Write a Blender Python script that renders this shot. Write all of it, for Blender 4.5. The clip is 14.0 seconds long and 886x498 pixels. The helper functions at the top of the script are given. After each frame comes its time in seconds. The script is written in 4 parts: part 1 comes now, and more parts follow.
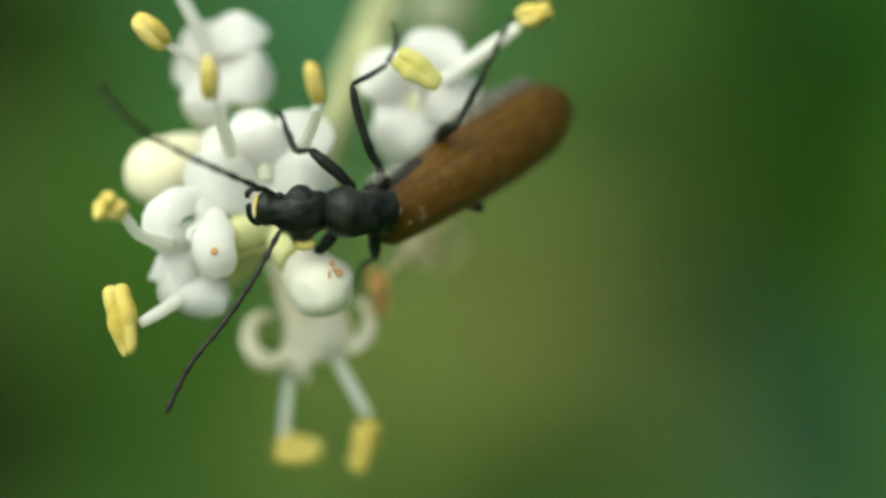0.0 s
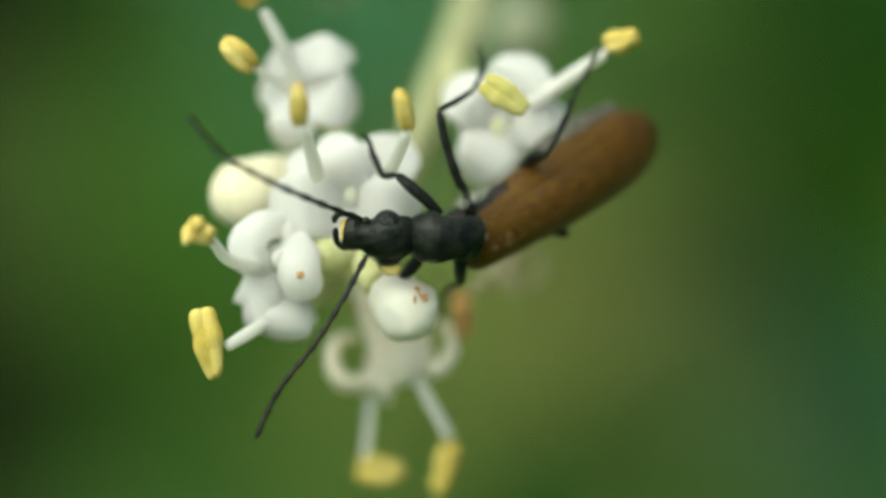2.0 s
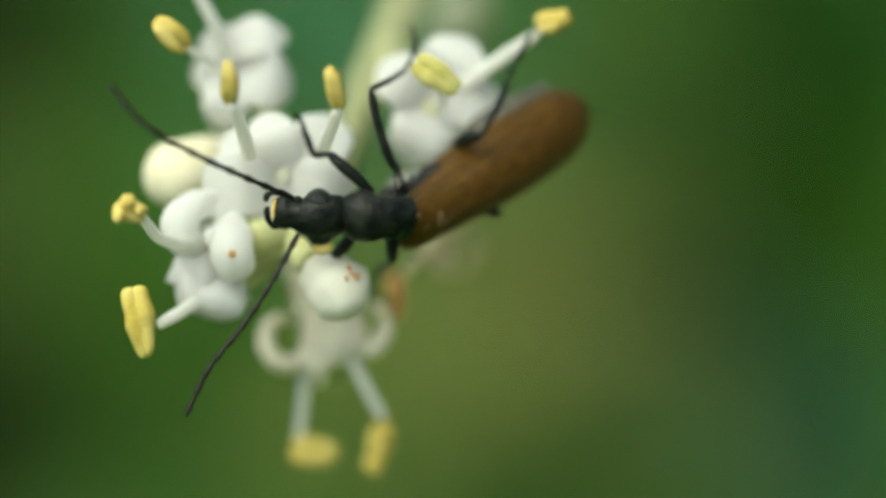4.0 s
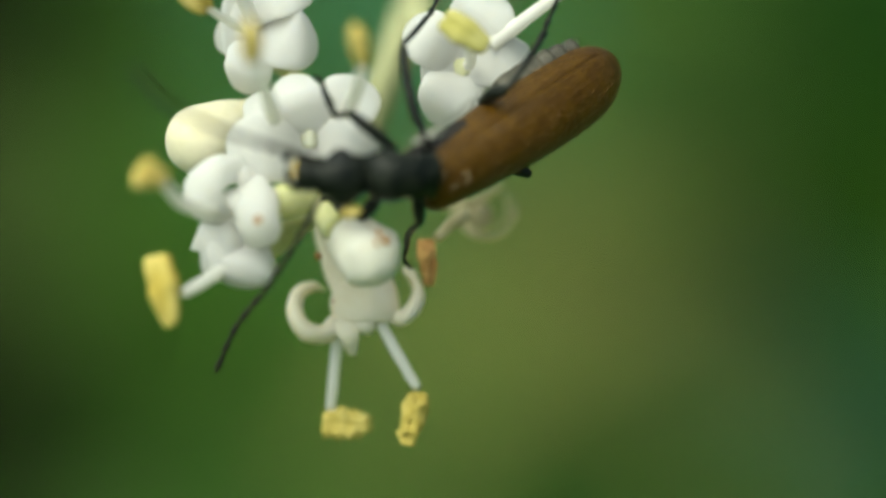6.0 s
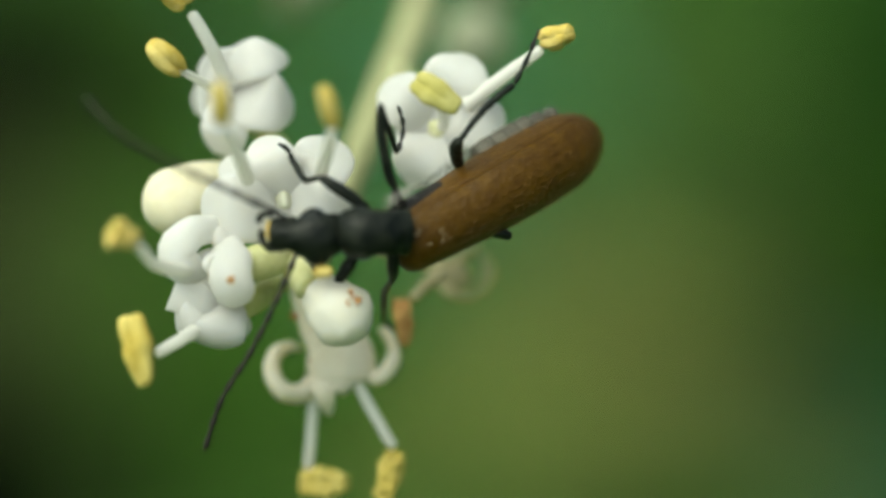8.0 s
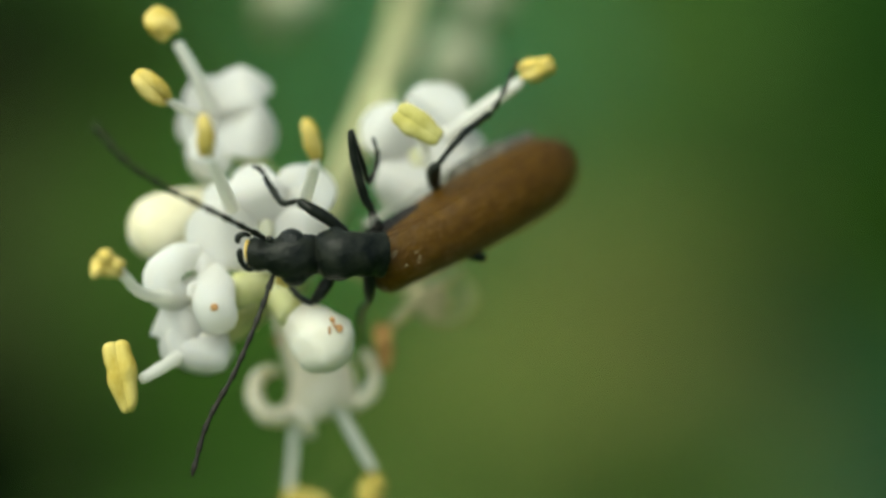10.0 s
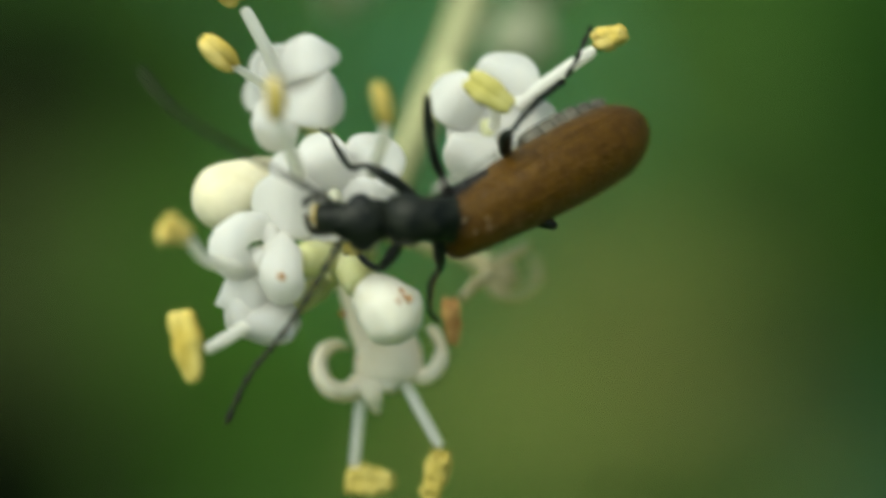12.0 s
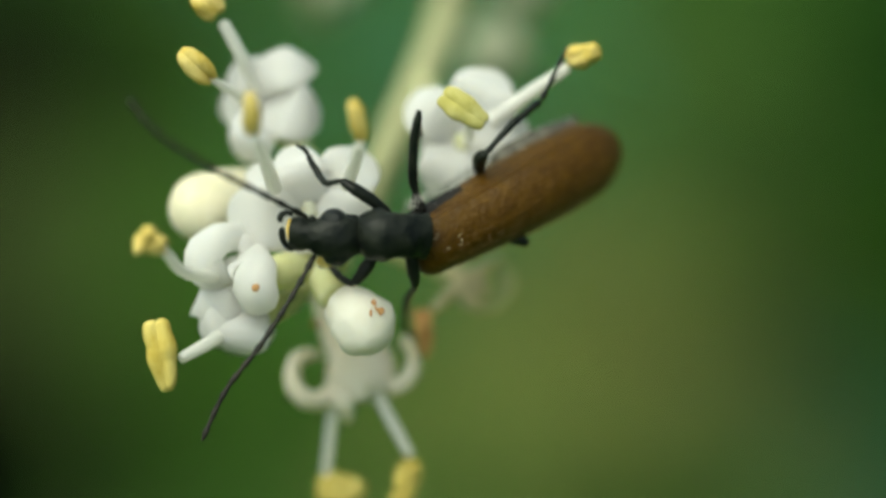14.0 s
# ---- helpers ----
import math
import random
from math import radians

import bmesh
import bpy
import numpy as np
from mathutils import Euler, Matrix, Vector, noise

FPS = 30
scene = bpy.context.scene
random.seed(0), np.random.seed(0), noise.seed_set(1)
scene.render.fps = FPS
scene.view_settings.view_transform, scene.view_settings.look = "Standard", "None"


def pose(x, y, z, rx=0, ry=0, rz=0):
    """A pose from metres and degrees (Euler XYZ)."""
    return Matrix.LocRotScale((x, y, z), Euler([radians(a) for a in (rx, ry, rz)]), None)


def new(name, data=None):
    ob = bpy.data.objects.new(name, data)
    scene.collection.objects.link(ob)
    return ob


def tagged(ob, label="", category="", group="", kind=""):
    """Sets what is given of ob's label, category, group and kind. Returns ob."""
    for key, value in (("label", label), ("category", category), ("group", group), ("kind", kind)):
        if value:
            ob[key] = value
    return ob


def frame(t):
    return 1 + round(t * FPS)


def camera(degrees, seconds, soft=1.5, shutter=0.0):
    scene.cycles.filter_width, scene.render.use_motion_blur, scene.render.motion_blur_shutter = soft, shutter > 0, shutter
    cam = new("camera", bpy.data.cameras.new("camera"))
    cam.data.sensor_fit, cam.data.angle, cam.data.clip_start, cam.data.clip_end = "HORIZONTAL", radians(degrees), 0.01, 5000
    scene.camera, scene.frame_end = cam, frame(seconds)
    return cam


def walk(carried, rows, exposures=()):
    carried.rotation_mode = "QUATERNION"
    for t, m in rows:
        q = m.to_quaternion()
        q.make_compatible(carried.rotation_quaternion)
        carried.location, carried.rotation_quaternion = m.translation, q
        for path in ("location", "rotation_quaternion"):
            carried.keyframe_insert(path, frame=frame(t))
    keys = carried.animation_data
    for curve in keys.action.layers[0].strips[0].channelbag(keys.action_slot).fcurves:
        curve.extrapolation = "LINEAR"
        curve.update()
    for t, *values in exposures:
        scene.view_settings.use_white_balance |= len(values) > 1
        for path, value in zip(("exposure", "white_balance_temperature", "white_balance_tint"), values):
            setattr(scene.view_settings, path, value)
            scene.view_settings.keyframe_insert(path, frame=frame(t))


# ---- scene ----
# ---- camera: a macro lens held by hand before a drooping privet panicle ----
# All places of the plant and the beetle are in millimetres in the panicle's frame:
# x to the right, y away from the lens, z up; VIEW leans that frame into the world.
VIEW = pose(0, 0, 1.1, -25, 0, 0)
MM = 0.001

cam = camera(8.97, 14.0, soft=3.0, shutter=0.5)
cam.data.dof.use_dof = True
cam.data.dof.focus_distance = 0.1498
cam.data.dof.aperture_fstop = 18.5
cam.data.dof.aperture_blades = 0
PATH = [
    (0.0, (-0.000, -150.000, -0.000), (90.00, 0.00, 0.00)),
    (0.5, (-0.290, -150.618, 0.656), (89.92, -0.06, -0.07)),
    (0.8, (-2.197, -148.995, -0.859), (90.06, -0.14, -0.58)),
    (1.0, (-1.349, -148.779, 0.066), (90.03, 0.30, -0.01)),
    (1.2, (-1.601, -149.100, 1.646), (89.54, 0.56, 0.17)),
    (1.5, (-2.753, -148.589, -0.095), (89.97, -0.11, 0.05)),
    (2.0, (-2.096, -150.355, 2.253), (89.40, -0.54, 0.08)),
    (2.5, (-1.510, -150.317, 1.441), (89.52, -0.46, 0.05)),
    (3.0, (-0.234, -150.338, 1.492), (89.26, -0.57, 0.07)),
    (3.2, (-0.079, -150.697, 0.963), (89.67, -0.76, 0.14)),
    (4.4, (-0.639, -150.900, 0.510), (89.83, -0.49, -0.02)),
    (5.3, (-1.097, -152.637, 0.139), (89.96, -0.26, -0.15)),
    (5.5, (0.361, -148.506, -0.768), (90.49, 0.06, -0.10)),
    (5.7, (0.296, -146.616, -1.157), (90.37, 0.20, 0.37)),
    (5.8, (-0.613, -145.835, -1.741), (90.37, 0.10, 0.30)),
    (6.0, (0.200, -146.323, -0.801), (89.98, 0.38, 0.58)),
    (6.2, (-0.868, -145.316, -2.010), (90.33, -0.20, 0.19)),
    (6.5, (-0.513, -144.612, -0.356), (90.31, -0.42, 0.11)),
    (6.8, (1.907, -144.753, 0.698), (89.98, -0.14, 0.48)),
    (7.0, (1.946, -143.009, -0.330), (90.38, -0.56, 0.41)),
    (7.2, (4.189, -143.882, 1.074), (89.89, 0.16, 0.77)),
    (7.5, (4.162, -143.794, -1.670), (90.53, 0.15, 1.22)),
    (7.7, (3.217, -144.407, -4.495), (91.08, -0.06, 1.45)),
    (7.8, (3.162, -144.885, -3.701), (91.35, -0.23, 1.40)),
    (8.0, (3.640, -147.464, -1.161), (90.72, 0.51, 1.62)),
    (8.2, (3.399, -149.558, -0.260), (90.31, 0.63, 1.41)),
    (10.3, (4.149, -149.735, 1.351), (90.05, -0.13, 1.60)),
    (10.5, (4.229, -150.588, -0.121), (90.43, -0.59, 1.49)),
    (10.8, (4.057, -150.199, 0.105), (90.64, -0.95, 1.56)),
    (11.0, (3.463, -148.081, -0.914), (90.62, -0.47, 1.48)),
    (11.2, (2.323, -147.095, -1.229), (90.34, -0.36, 1.01)),
    (11.5, (3.490, -146.636, -2.325), (90.76, -0.23, 1.62)),
    (11.8, (2.690, -146.327, -2.133), (90.77, -0.29, 1.35)),
    (12.0, (1.896, -147.155, -1.357), (90.79, -0.20, 1.46)),
    (12.2, (0.834, -148.469, -0.375), (90.36, -0.53, 1.14)),
    (12.5, (1.628, -151.150, 1.420), (90.04, -0.91, 1.44)),
    (12.8, (2.783, -150.921, 0.912), (90.27, -1.09, 1.42)),
    (13.0, (2.340, -150.456, 0.907), (90.23, -0.78, 1.43)),
    (13.3, (3.023, -149.334, -1.437), (90.94, -0.62, 1.36)),
    (13.5, (2.770, -149.398, -1.664), (91.24, -0.47, 1.50)),
    (13.6, (2.660, -149.546, -1.178), (91.09, -0.77, 1.54)),
    (14.0, (2.502, -149.156, 0.004), (90.40, -0.98, 1.39)),
]
walk(cam, [(t, VIEW @ pose(x * MM, y * MM, z * MM, *turn)) for t, (x, y, z), turn in PATH],
     exposures=[(0.0, 0.68, 6200, -14), (3.0, 0.57, 6200, -14), (8.2, 0.54, 6200, -14), (11.5, 0.43, 6200, -14), (14.0, 0.45, 6200, -14)])

# ---- world and sun ----
to_sun = (VIEW.to_3x3() @ Vector((-0.34, -0.62, 0.71))).normalized()
world = bpy.data.worlds.new("sky")
scene.world = world
world.use_nodes = True
wt = world.node_tree
sky = wt.nodes.new("ShaderNodeTexSky")
sky.sky_type = "NISHITA"
sky.sun_disc = False
sky.air_density, sky.dust_density, sky.ozone_density = 0.35, 8.0, 0.0
sky.sun_elevation = math.asin(to_sun.z)
sky.sun_rotation = math.atan2(to_sun.x, to_sun.y)
wt.links.new(sky.outputs[0], wt.nodes["Background"].inputs[0])
wt.nodes["Background"].inputs[1].default_value = 0.15
sun = new("sun", bpy.data.lights.new("sun", "SUN"))
sun.data.energy = 0.80
sun.data.angle = radians(130.0)
sun.data.color = (1.0, 0.97, 0.90)
sun.matrix_world = to_sun.to_track_quat("Z", "Y").to_matrix().to_4x4()


# ---- materials ----
def material(name, colour, second, rough=0.6, scale=600.0, bump=0.2, bump_scale=2000.0, sub=0.0, radius=0.0006,
             sheen=0.0, through_light=0.0, stretch=(1, 1, 1), specular=0.4, metal=0.0, depth=0.25, lie=None, glow=(1, 1, 1)):
    """Two mixed tones at one scale, fine relief at another; sub: light inside, through_light: thin leaf."""
    m = bpy.data.materials.new(name)
    m.use_nodes = True
    t = m.node_tree
    b = t.nodes["Principled BSDF"]
    co = t.nodes.new("ShaderNodeTexCoord")
    mp = t.nodes.new("ShaderNodeMapping")
    mp.inputs["Scale"].default_value = stretch
    if lie:
        # grain drawn out along a slanting axis
        mp.vector_type = "TEXTURE"
        mp.inputs["Rotation"].default_value = lie
    t.links.new(co.outputs["Object"], mp.inputs[0])
    n1 = t.nodes.new("ShaderNodeTexNoise")
    n1.inputs["Scale"].default_value = scale
    n1.inputs["Detail"].default_value = 4
    t.links.new(mp.outputs[0], n1.inputs["Vector"])
    n3 = t.nodes.new("ShaderNodeTexNoise")
    n3.inputs["Scale"].default_value = scale * 6
    n3.inputs["Detail"].default_value = 3
    t.links.new(mp.outputs[0], n3.inputs["Vector"])
    add = t.nodes.new("ShaderNodeMath")
    add.operation = "MULTIPLY_ADD"
    add.inputs[1].default_value = 0.35
    t.links.new(n3.outputs[0], add.inputs[0])
    t.links.new(n1.outputs[0], add.inputs[2])
    rng = t.nodes.new("ShaderNodeMapRange")
    rng.inputs[1].default_value, rng.inputs[2].default_value = 0.5, 0.88
    t.links.new(add.outputs[0], rng.inputs[0])
    mix = t.nodes.new("ShaderNodeMix")
    mix.data_type = "RGBA"
    mix.inputs[6].default_value = (*colour, 1)
    mix.inputs[7].default_value = (*second, 1)
    t.links.new(rng.outputs[0], mix.inputs[0])
    t.links.new(mix.outputs[2], b.inputs["Base Color"])
    b.inputs["Roughness"].default_value = rough
    b.inputs["Specular IOR Level"].default_value = specular
    b.inputs["Metallic"].default_value = metal
    b.inputs["Sheen Weight"].default_value = sheen
    b.inputs["Sheen Tint"].default_value = (*second, 1)
    if sub:
        b.inputs["Subsurface Weight"].default_value = sub
        b.inputs["Subsurface Radius"].default_value = (1.0, 0.95, 0.85)
        b.inputs["Subsurface Scale"].default_value = radius
    if bump:
        n2 = t.nodes.new("ShaderNodeTexNoise")
        n2.inputs["Scale"].default_value = bump_scale
        n2.inputs["Detail"].default_value = 3
        t.links.new(mp.outputs[0], n2.inputs["Vector"])
        bp = t.nodes.new("ShaderNodeBump")
        bp.inputs["Strength"].default_value = bump
        bp.inputs["Distance"].default_value = depth / bump_scale
        t.links.new(n2.outputs[0], bp.inputs["Height"])
        t.links.new(bp.outputs[0], b.inputs["Normal"])
    if through_light:
        tr = t.nodes.new("ShaderNodeBsdfTranslucent")
        warm = t.nodes.new("ShaderNodeMix")
        warm.data_type, warm.blend_type = "RGBA", "MULTIPLY"
        warm.inputs[0].default_value = 1.0
        warm.inputs[7].default_value = (*glow, 1)
        t.links.new(mix.outputs[2], warm.inputs[6])
        t.links.new(warm.outputs[2], tr.inputs[0])
        ms = t.nodes.new("ShaderNodeMixShader")
        ms.inputs[0].default_value = through_light
        t.links.new(b.outputs[0], ms.inputs[1])
        t.links.new(tr.outputs[0], ms.inputs[2])
        t.links.new(ms.outputs[0], t.nodes["Material Output"].inputs[0])
    return m


PETAL = material("petal_white", (0.825, 0.82, 0.81), (0.86, 0.86, 0.855), 0.6, 500, 0.35, 3500, sub=0.6, radius=0.0005, specular=0.12, through_light=0.56, glow=(1.0, 0.985, 0.94))
BUD_WHITE = material("bud_white", (0.79, 0.765, 0.64), (0.84, 0.82, 0.75), 0.45, 700, 0.45, 3500, sub=0.6, radius=0.0006, specular=0.25, through_light=0.25, glow=(1.0, 0.96, 0.86))
AGED_WHITE = material("aged_petal_cream_white", (0.85, 0.78, 0.59), (0.90, 0.85, 0.71), 0.5, 700, 0.4, 3500, sub=0.4, radius=0.0005, specular=0.2, through_light=0.25, glow=(1.0, 0.94, 0.78))
BUD_FAR = material("bud_greenish", (0.40, 0.42, 0.27), (0.50, 0.51, 0.36), 0.5, 500, 0.3, 4000, specular=0.2)
CREAM = material("bud_cream", (0.63, 0.585, 0.40), (0.73, 0.69, 0.53), 0.45, 500, 0.35, 4000, sub=0.6, radius=0.0006, specular=0.25)
FILAMENT = material("filament_white", (0.90, 0.89, 0.85), (0.94, 0.935, 0.91), 0.45, 800, 0.2, 6000, through_light=0.50, specular=0.30, glow=(1.0, 0.98, 0.93))
ANTHER = material("pollen_yellow", (0.492, 0.364, 0.067), (0.671, 0.548, 0.201), 0.85, 1800, 0.8, 9000, specular=0.1)
ANTHER_PALE = material("pollen_pale_yellow", (0.450, 0.345, 0.066), (0.630, 0.525, 0.165), 0.8, 1500, 0.8, 7000, specular=0.1, stretch=(1.6, 1.6, 0.6))
ANTHER_OLIVE = material("anther_olive", (0.452, 0.408, 0.119), (0.602, 0.559, 0.237), 0.75, 1500, 0.8, 7000, specular=0.1)
WITHERED = material("withered_brown", (0.364, 0.182, 0.052), (0.624, 0.390, 0.143), 0.8, 2500, 0.9, 6000)
WITHERED_PALE = material("withered_cream", (0.468, 0.429, 0.247), (0.650, 0.611, 0.403), 0.7, 1200, 0.5, 5000, through_light=0.5)
THROAT = material("throat_greenish_white", (0.74, 0.73, 0.46), (0.82, 0.81, 0.60), 0.5, 700, 0.2, 5000, sub=0.8, radius=0.001, through_light=0.2)
CALYX = material("calyx_green", (0.560, 0.565, 0.235), (0.725, 0.725, 0.420), 0.5, 700, 0.2, 5000, sub=0.6, radius=0.0008, through_light=0.2)
STEM = material("stem_pale_green", (0.255, 0.26, 0.125), (0.335, 0.34, 0.18), 0.55, 500, 0.3, 4000, stretch=(1, 1, 0.2))
SPOT = material("bruise_brown", (0.312, 0.144, 0.048), (0.528, 0.312, 0.132), 0.7, 3000, 0.3, 8000)
BLACK = material("beetle_black", (0.005, 0.007, 0.006), (0.019, 0.022, 0.016), 0.31, 2200, 0.8, 7000, specular=0.15, depth=0.32)
BLACK_DULL = material("beetle_black_dull", (0.008, 0.008, 0.008), (0.021, 0.018, 0.014), 0.55, 3000, 0.7, 12000, specular=0.2)
FEELER = material("antenna_brownish_black", (0.012, 0.0115, 0.009), (0.026, 0.023, 0.016), 0.5, 3000, 0.7, 12000, specular=0.25)
EYE = material("beetle_eye", (0.004, 0.006, 0.006), (0.010, 0.013, 0.012), 0.32, 3000, 1.0, 12000, specular=0.22, depth=0.6)
ELYTRON = material("elytron_brown", (0.056, 0.0255, 0.0013), (0.090, 0.045, 0.0022), 0.34, 3600, 1.0, 8000, specular=0.19, depth=0.5, stretch=(1.4, 1, 1), lie=(0, -0.40, 0.60))
ABDOMEN = material("abdomen_grey", (0.032, 0.029, 0.020), (0.125, 0.115, 0.085), 0.55, 2500, 0.8, 9000)
HAIR = material("golden_hair", (0.13, 0.070, 0.020), (0.22, 0.13, 0.045), 0.5, 3000, 0.0, 9000, specular=0.4)
DOWN = material("grey_down", (0.24, 0.235, 0.19), (0.40, 0.39, 0.33), 0.5, 3000, 0.0, 9000, specular=0.4)
DOWN_PALE = material("pale_down", (0.55, 0.54, 0.46), (0.74, 0.73, 0.66), 0.5, 3000, 0.0, 9000, specular=0.4)
SCRATCH = material("pale_scratch", (0.50, 0.42, 0.26), (0.66, 0.58, 0.40), 0.5, 3000, 0.0, 9000)
YELLOW_HORN = material("mouth_yellow", (0.600, 0.408, 0.072), (0.780, 0.600, 0.168), 0.5, 3000, 0.3, 9000)
LEAF_TEAL = material("leaf_bluish_green", (0.162, 0.405, 0.240), (0.215, 0.480, 0.295), 0.5, 60, 0.3, 400, through_light=0.25, specular=0.15)
LEAF_SEA = material("leaf_sea_green", (0.088, 0.208, 0.105), (0.118, 0.258, 0.137), 0.5, 60, 0.3, 400, through_light=0.25, specular=0.15)
LEAF_OLIVE = material("leaf_olive_green", (0.335, 0.370, 0.108), (0.395, 0.427, 0.148), 0.55, 60, 0.3, 400, through_light=0.25, specular=0.15)
LEAF_GREEN = material("leaf_fresh_green", (0.085, 0.195, 0.018), (0.125, 0.255, 0.034), 0.5, 60, 0.3, 400, through_light=0.25, specular=0.15)
LEAF_MID = material("leaf_mid_green", (0.094, 0.168, 0.033), (0.127, 0.209, 0.051), 0.55, 60, 0.3, 400, through_light=0.25, specular=0.15)
LEAF_BROWN = material("leaf_dull_brown", (0.085, 0.125, 0.032), (0.120, 0.165, 0.048), 0.6, 60, 0.3, 400, through_light=0.2, specular=0.15)
# near-black: the deep shade between the shrubs is put into this leaf colour
LEAF_SHADE = material("leaf_gap_shade", (0.007, 0.012, 0.004), (0.014, 0.021, 0.007), 0.6, 60, 0.3, 400, through_light=0.1, specular=0.2)
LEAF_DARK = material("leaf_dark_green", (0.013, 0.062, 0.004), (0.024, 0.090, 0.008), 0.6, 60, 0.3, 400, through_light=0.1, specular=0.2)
BARK = material("bark_grey_brown", (0.06, 0.045, 0.03), (0.13, 0.105, 0.075), 0.85, 90, 0.8, 400)
SOIL = material("mossy_soil", (0.020, 0.054, 0.006), (0.042, 0.092, 0.012), 0.95, 9, 1.0, 60, specular=0.1)


# ---- builders ----
def catmull(values, u):
    """Smooth value through the given ones at u in 0..1."""
    k = len(values) - 1
    x = min(max(u, 0.0), 1.0) * k
    i = min(int(x), k - 1)
    s = x - i
    p1, p2 = values[i], values[i + 1]
    p0 = values[i - 1] if i > 0 else p1 + (p1 - p2)
    p3 = values[i + 2] if i + 2 <= k else p2 + (p2 - p1)
    return 0.5 * ((2 * p1) + (p2 - p0) * s + (2 * p0 - 5 * p1 + 4 * p2 - p3) * s * s + (3 * p1 - p0 - 3 * p2 + p3) * s ** 3)


def loft(points, wide, thick, face=(0, -1, 0), rings=14, sides=14, cup=0.0, start=0.12, end=0.12, rough=0.0, rate=2.0,
         origin=(0, 0, 0), bm=None, twist=0.0):
    """A body along points with elliptic sections of half-width and half-thickness; face: where its flat side looks;
    cup dishes the section; start and end: share of the length that is rounded off; rough: uneven skin in mm."""
    bm = bm or bmesh.new()
    pts = [Vector(p) for p in points]
    wide = [float(w) for w in (wide if hasattr(wide, "__len__") else [wide] * 2)]
    thick = [float(w) for w in (thick if hasattr(thick, "__len__") else [thick] * 2)]
    face = Vector(face).normalized()
    o = Vector(origin)
    loops = []
    us = [0.5 - 0.5 * math.cos(math.pi * (k + 0.35) / (rings - 0.3)) for k in range(rings)]
    us[0], us[-1] = 0.0, 1.0
    for u in us:
        c = catmull(pts, u)
        tangent = (catmull(pts, min(u + 0.02, 1)) - catmull(pts, max(u - 0.02, 0))).normalized()
        side = tangent.cross(face)
        if side.length < 1e-4:
            side = tangent.orthogonal()
        side.normalize()
        up = side.cross(tangent).normalized()
        if twist:
            q = Matrix.Rotation(twist * u, 3, tangent)
            side, up = q @ side, q @ up
        r = 1.0
        if start and u < start:
            r = math.sqrt(max(1 - ((start - u) / start) ** 2, 0.0))
        if end and u > 1 - end:
            r = min(r, math.sqrt(max(1 - ((u - 1 + end) / end) ** 2, 0.0)))
        r = max(r, 0.06)
        w, h = max(catmull(wide, u), 0.005) * r, max(catmull(thick, u), 0.004) * r
        ring = []
        for k in range(sides):
            a = 2 * math.pi * k / sides
            p = c + side * (w * math.cos(a)) + up * (h * math.sin(a) + cup * w * (math.cos(a) ** 2 - 0.4))
            if rough:
                p = p + (p - c) * (rough / max(w, 0.05)) * noise.noise(p * rate)
            ring.append(bm.verts.new((p - o) * MM))
        loops.append(ring)
    for a, b in zip(loops, loops[1:]):
        for k in range(sides):
            bm.faces.new((a[k], a[(k + 1) % sides], b[(k + 1) % sides], b[k]))
    bm.faces.new(loops[0][::-1])
    bm.faces.new(loops[-1])
    for f in bm.faces:
        f.smooth = True
    return bm


def thing(name, at, label, category, group=""):
    """An Empty at a place of the panicle's frame, to carry parts."""
    e = new(name)
    e.empty_display_size = 0.002
    e.matrix_world = VIEW @ Matrix.Translation(Vector(at) * MM)
    return tagged(e, label, category, group)


def part(name, bm, mat, parent=None, label="", at=(0, 0, 0)):
    """Links a bmesh as one mesh object under a thing or a part, at a joint in the parent's frame."""
    me = bpy.data.meshes.new(name)
    bmesh.ops.recalc_face_normals(bm, faces=bm.faces)
    bm.to_mesh(me)
    bm.free()
    me.materials.append(mat)
    ob = new(name, me)
    if parent is not None:
        ob.parent = parent
    ob.location = Vector(at) * MM
    if label:
        ob["label"] = label
    return ob


# ---- ground ----
bm = bmesh.new()
bmesh.ops.create_grid(bm, x_segments=60, y_segments=60, size=400)
for v in bm.verts:
    r = max(abs(v.co.x), abs(v.co.y)) / 400
    v.co *= r ** 2 if r > 0 else 1
    v.co.z = 0.02 * noise.noise(v.co * 0.8)
ground = part("ground", bm, SOIL)
tagged(ground, "dark mossy green soil under the shrubs", "ground", kind="structure")

# ---- the privet panicle: stem, then flower by flower ----
panicle = thing("privet_panicle", (0, 0, 0), "drooping privet panicle with small white flowers and yellow anthers", "flower cluster")


def petal(name, points, wide, thick, parent, mat=PETAL, face=(0, -1, 0), cup=0.12, label="", **more):
    return part(name, loft(points, wide, thick, face, rings=22, sides=20, cup=cup, start=0.04, end=0.36, rough=0.08, rate=1.9, **more), mat, parent, label)


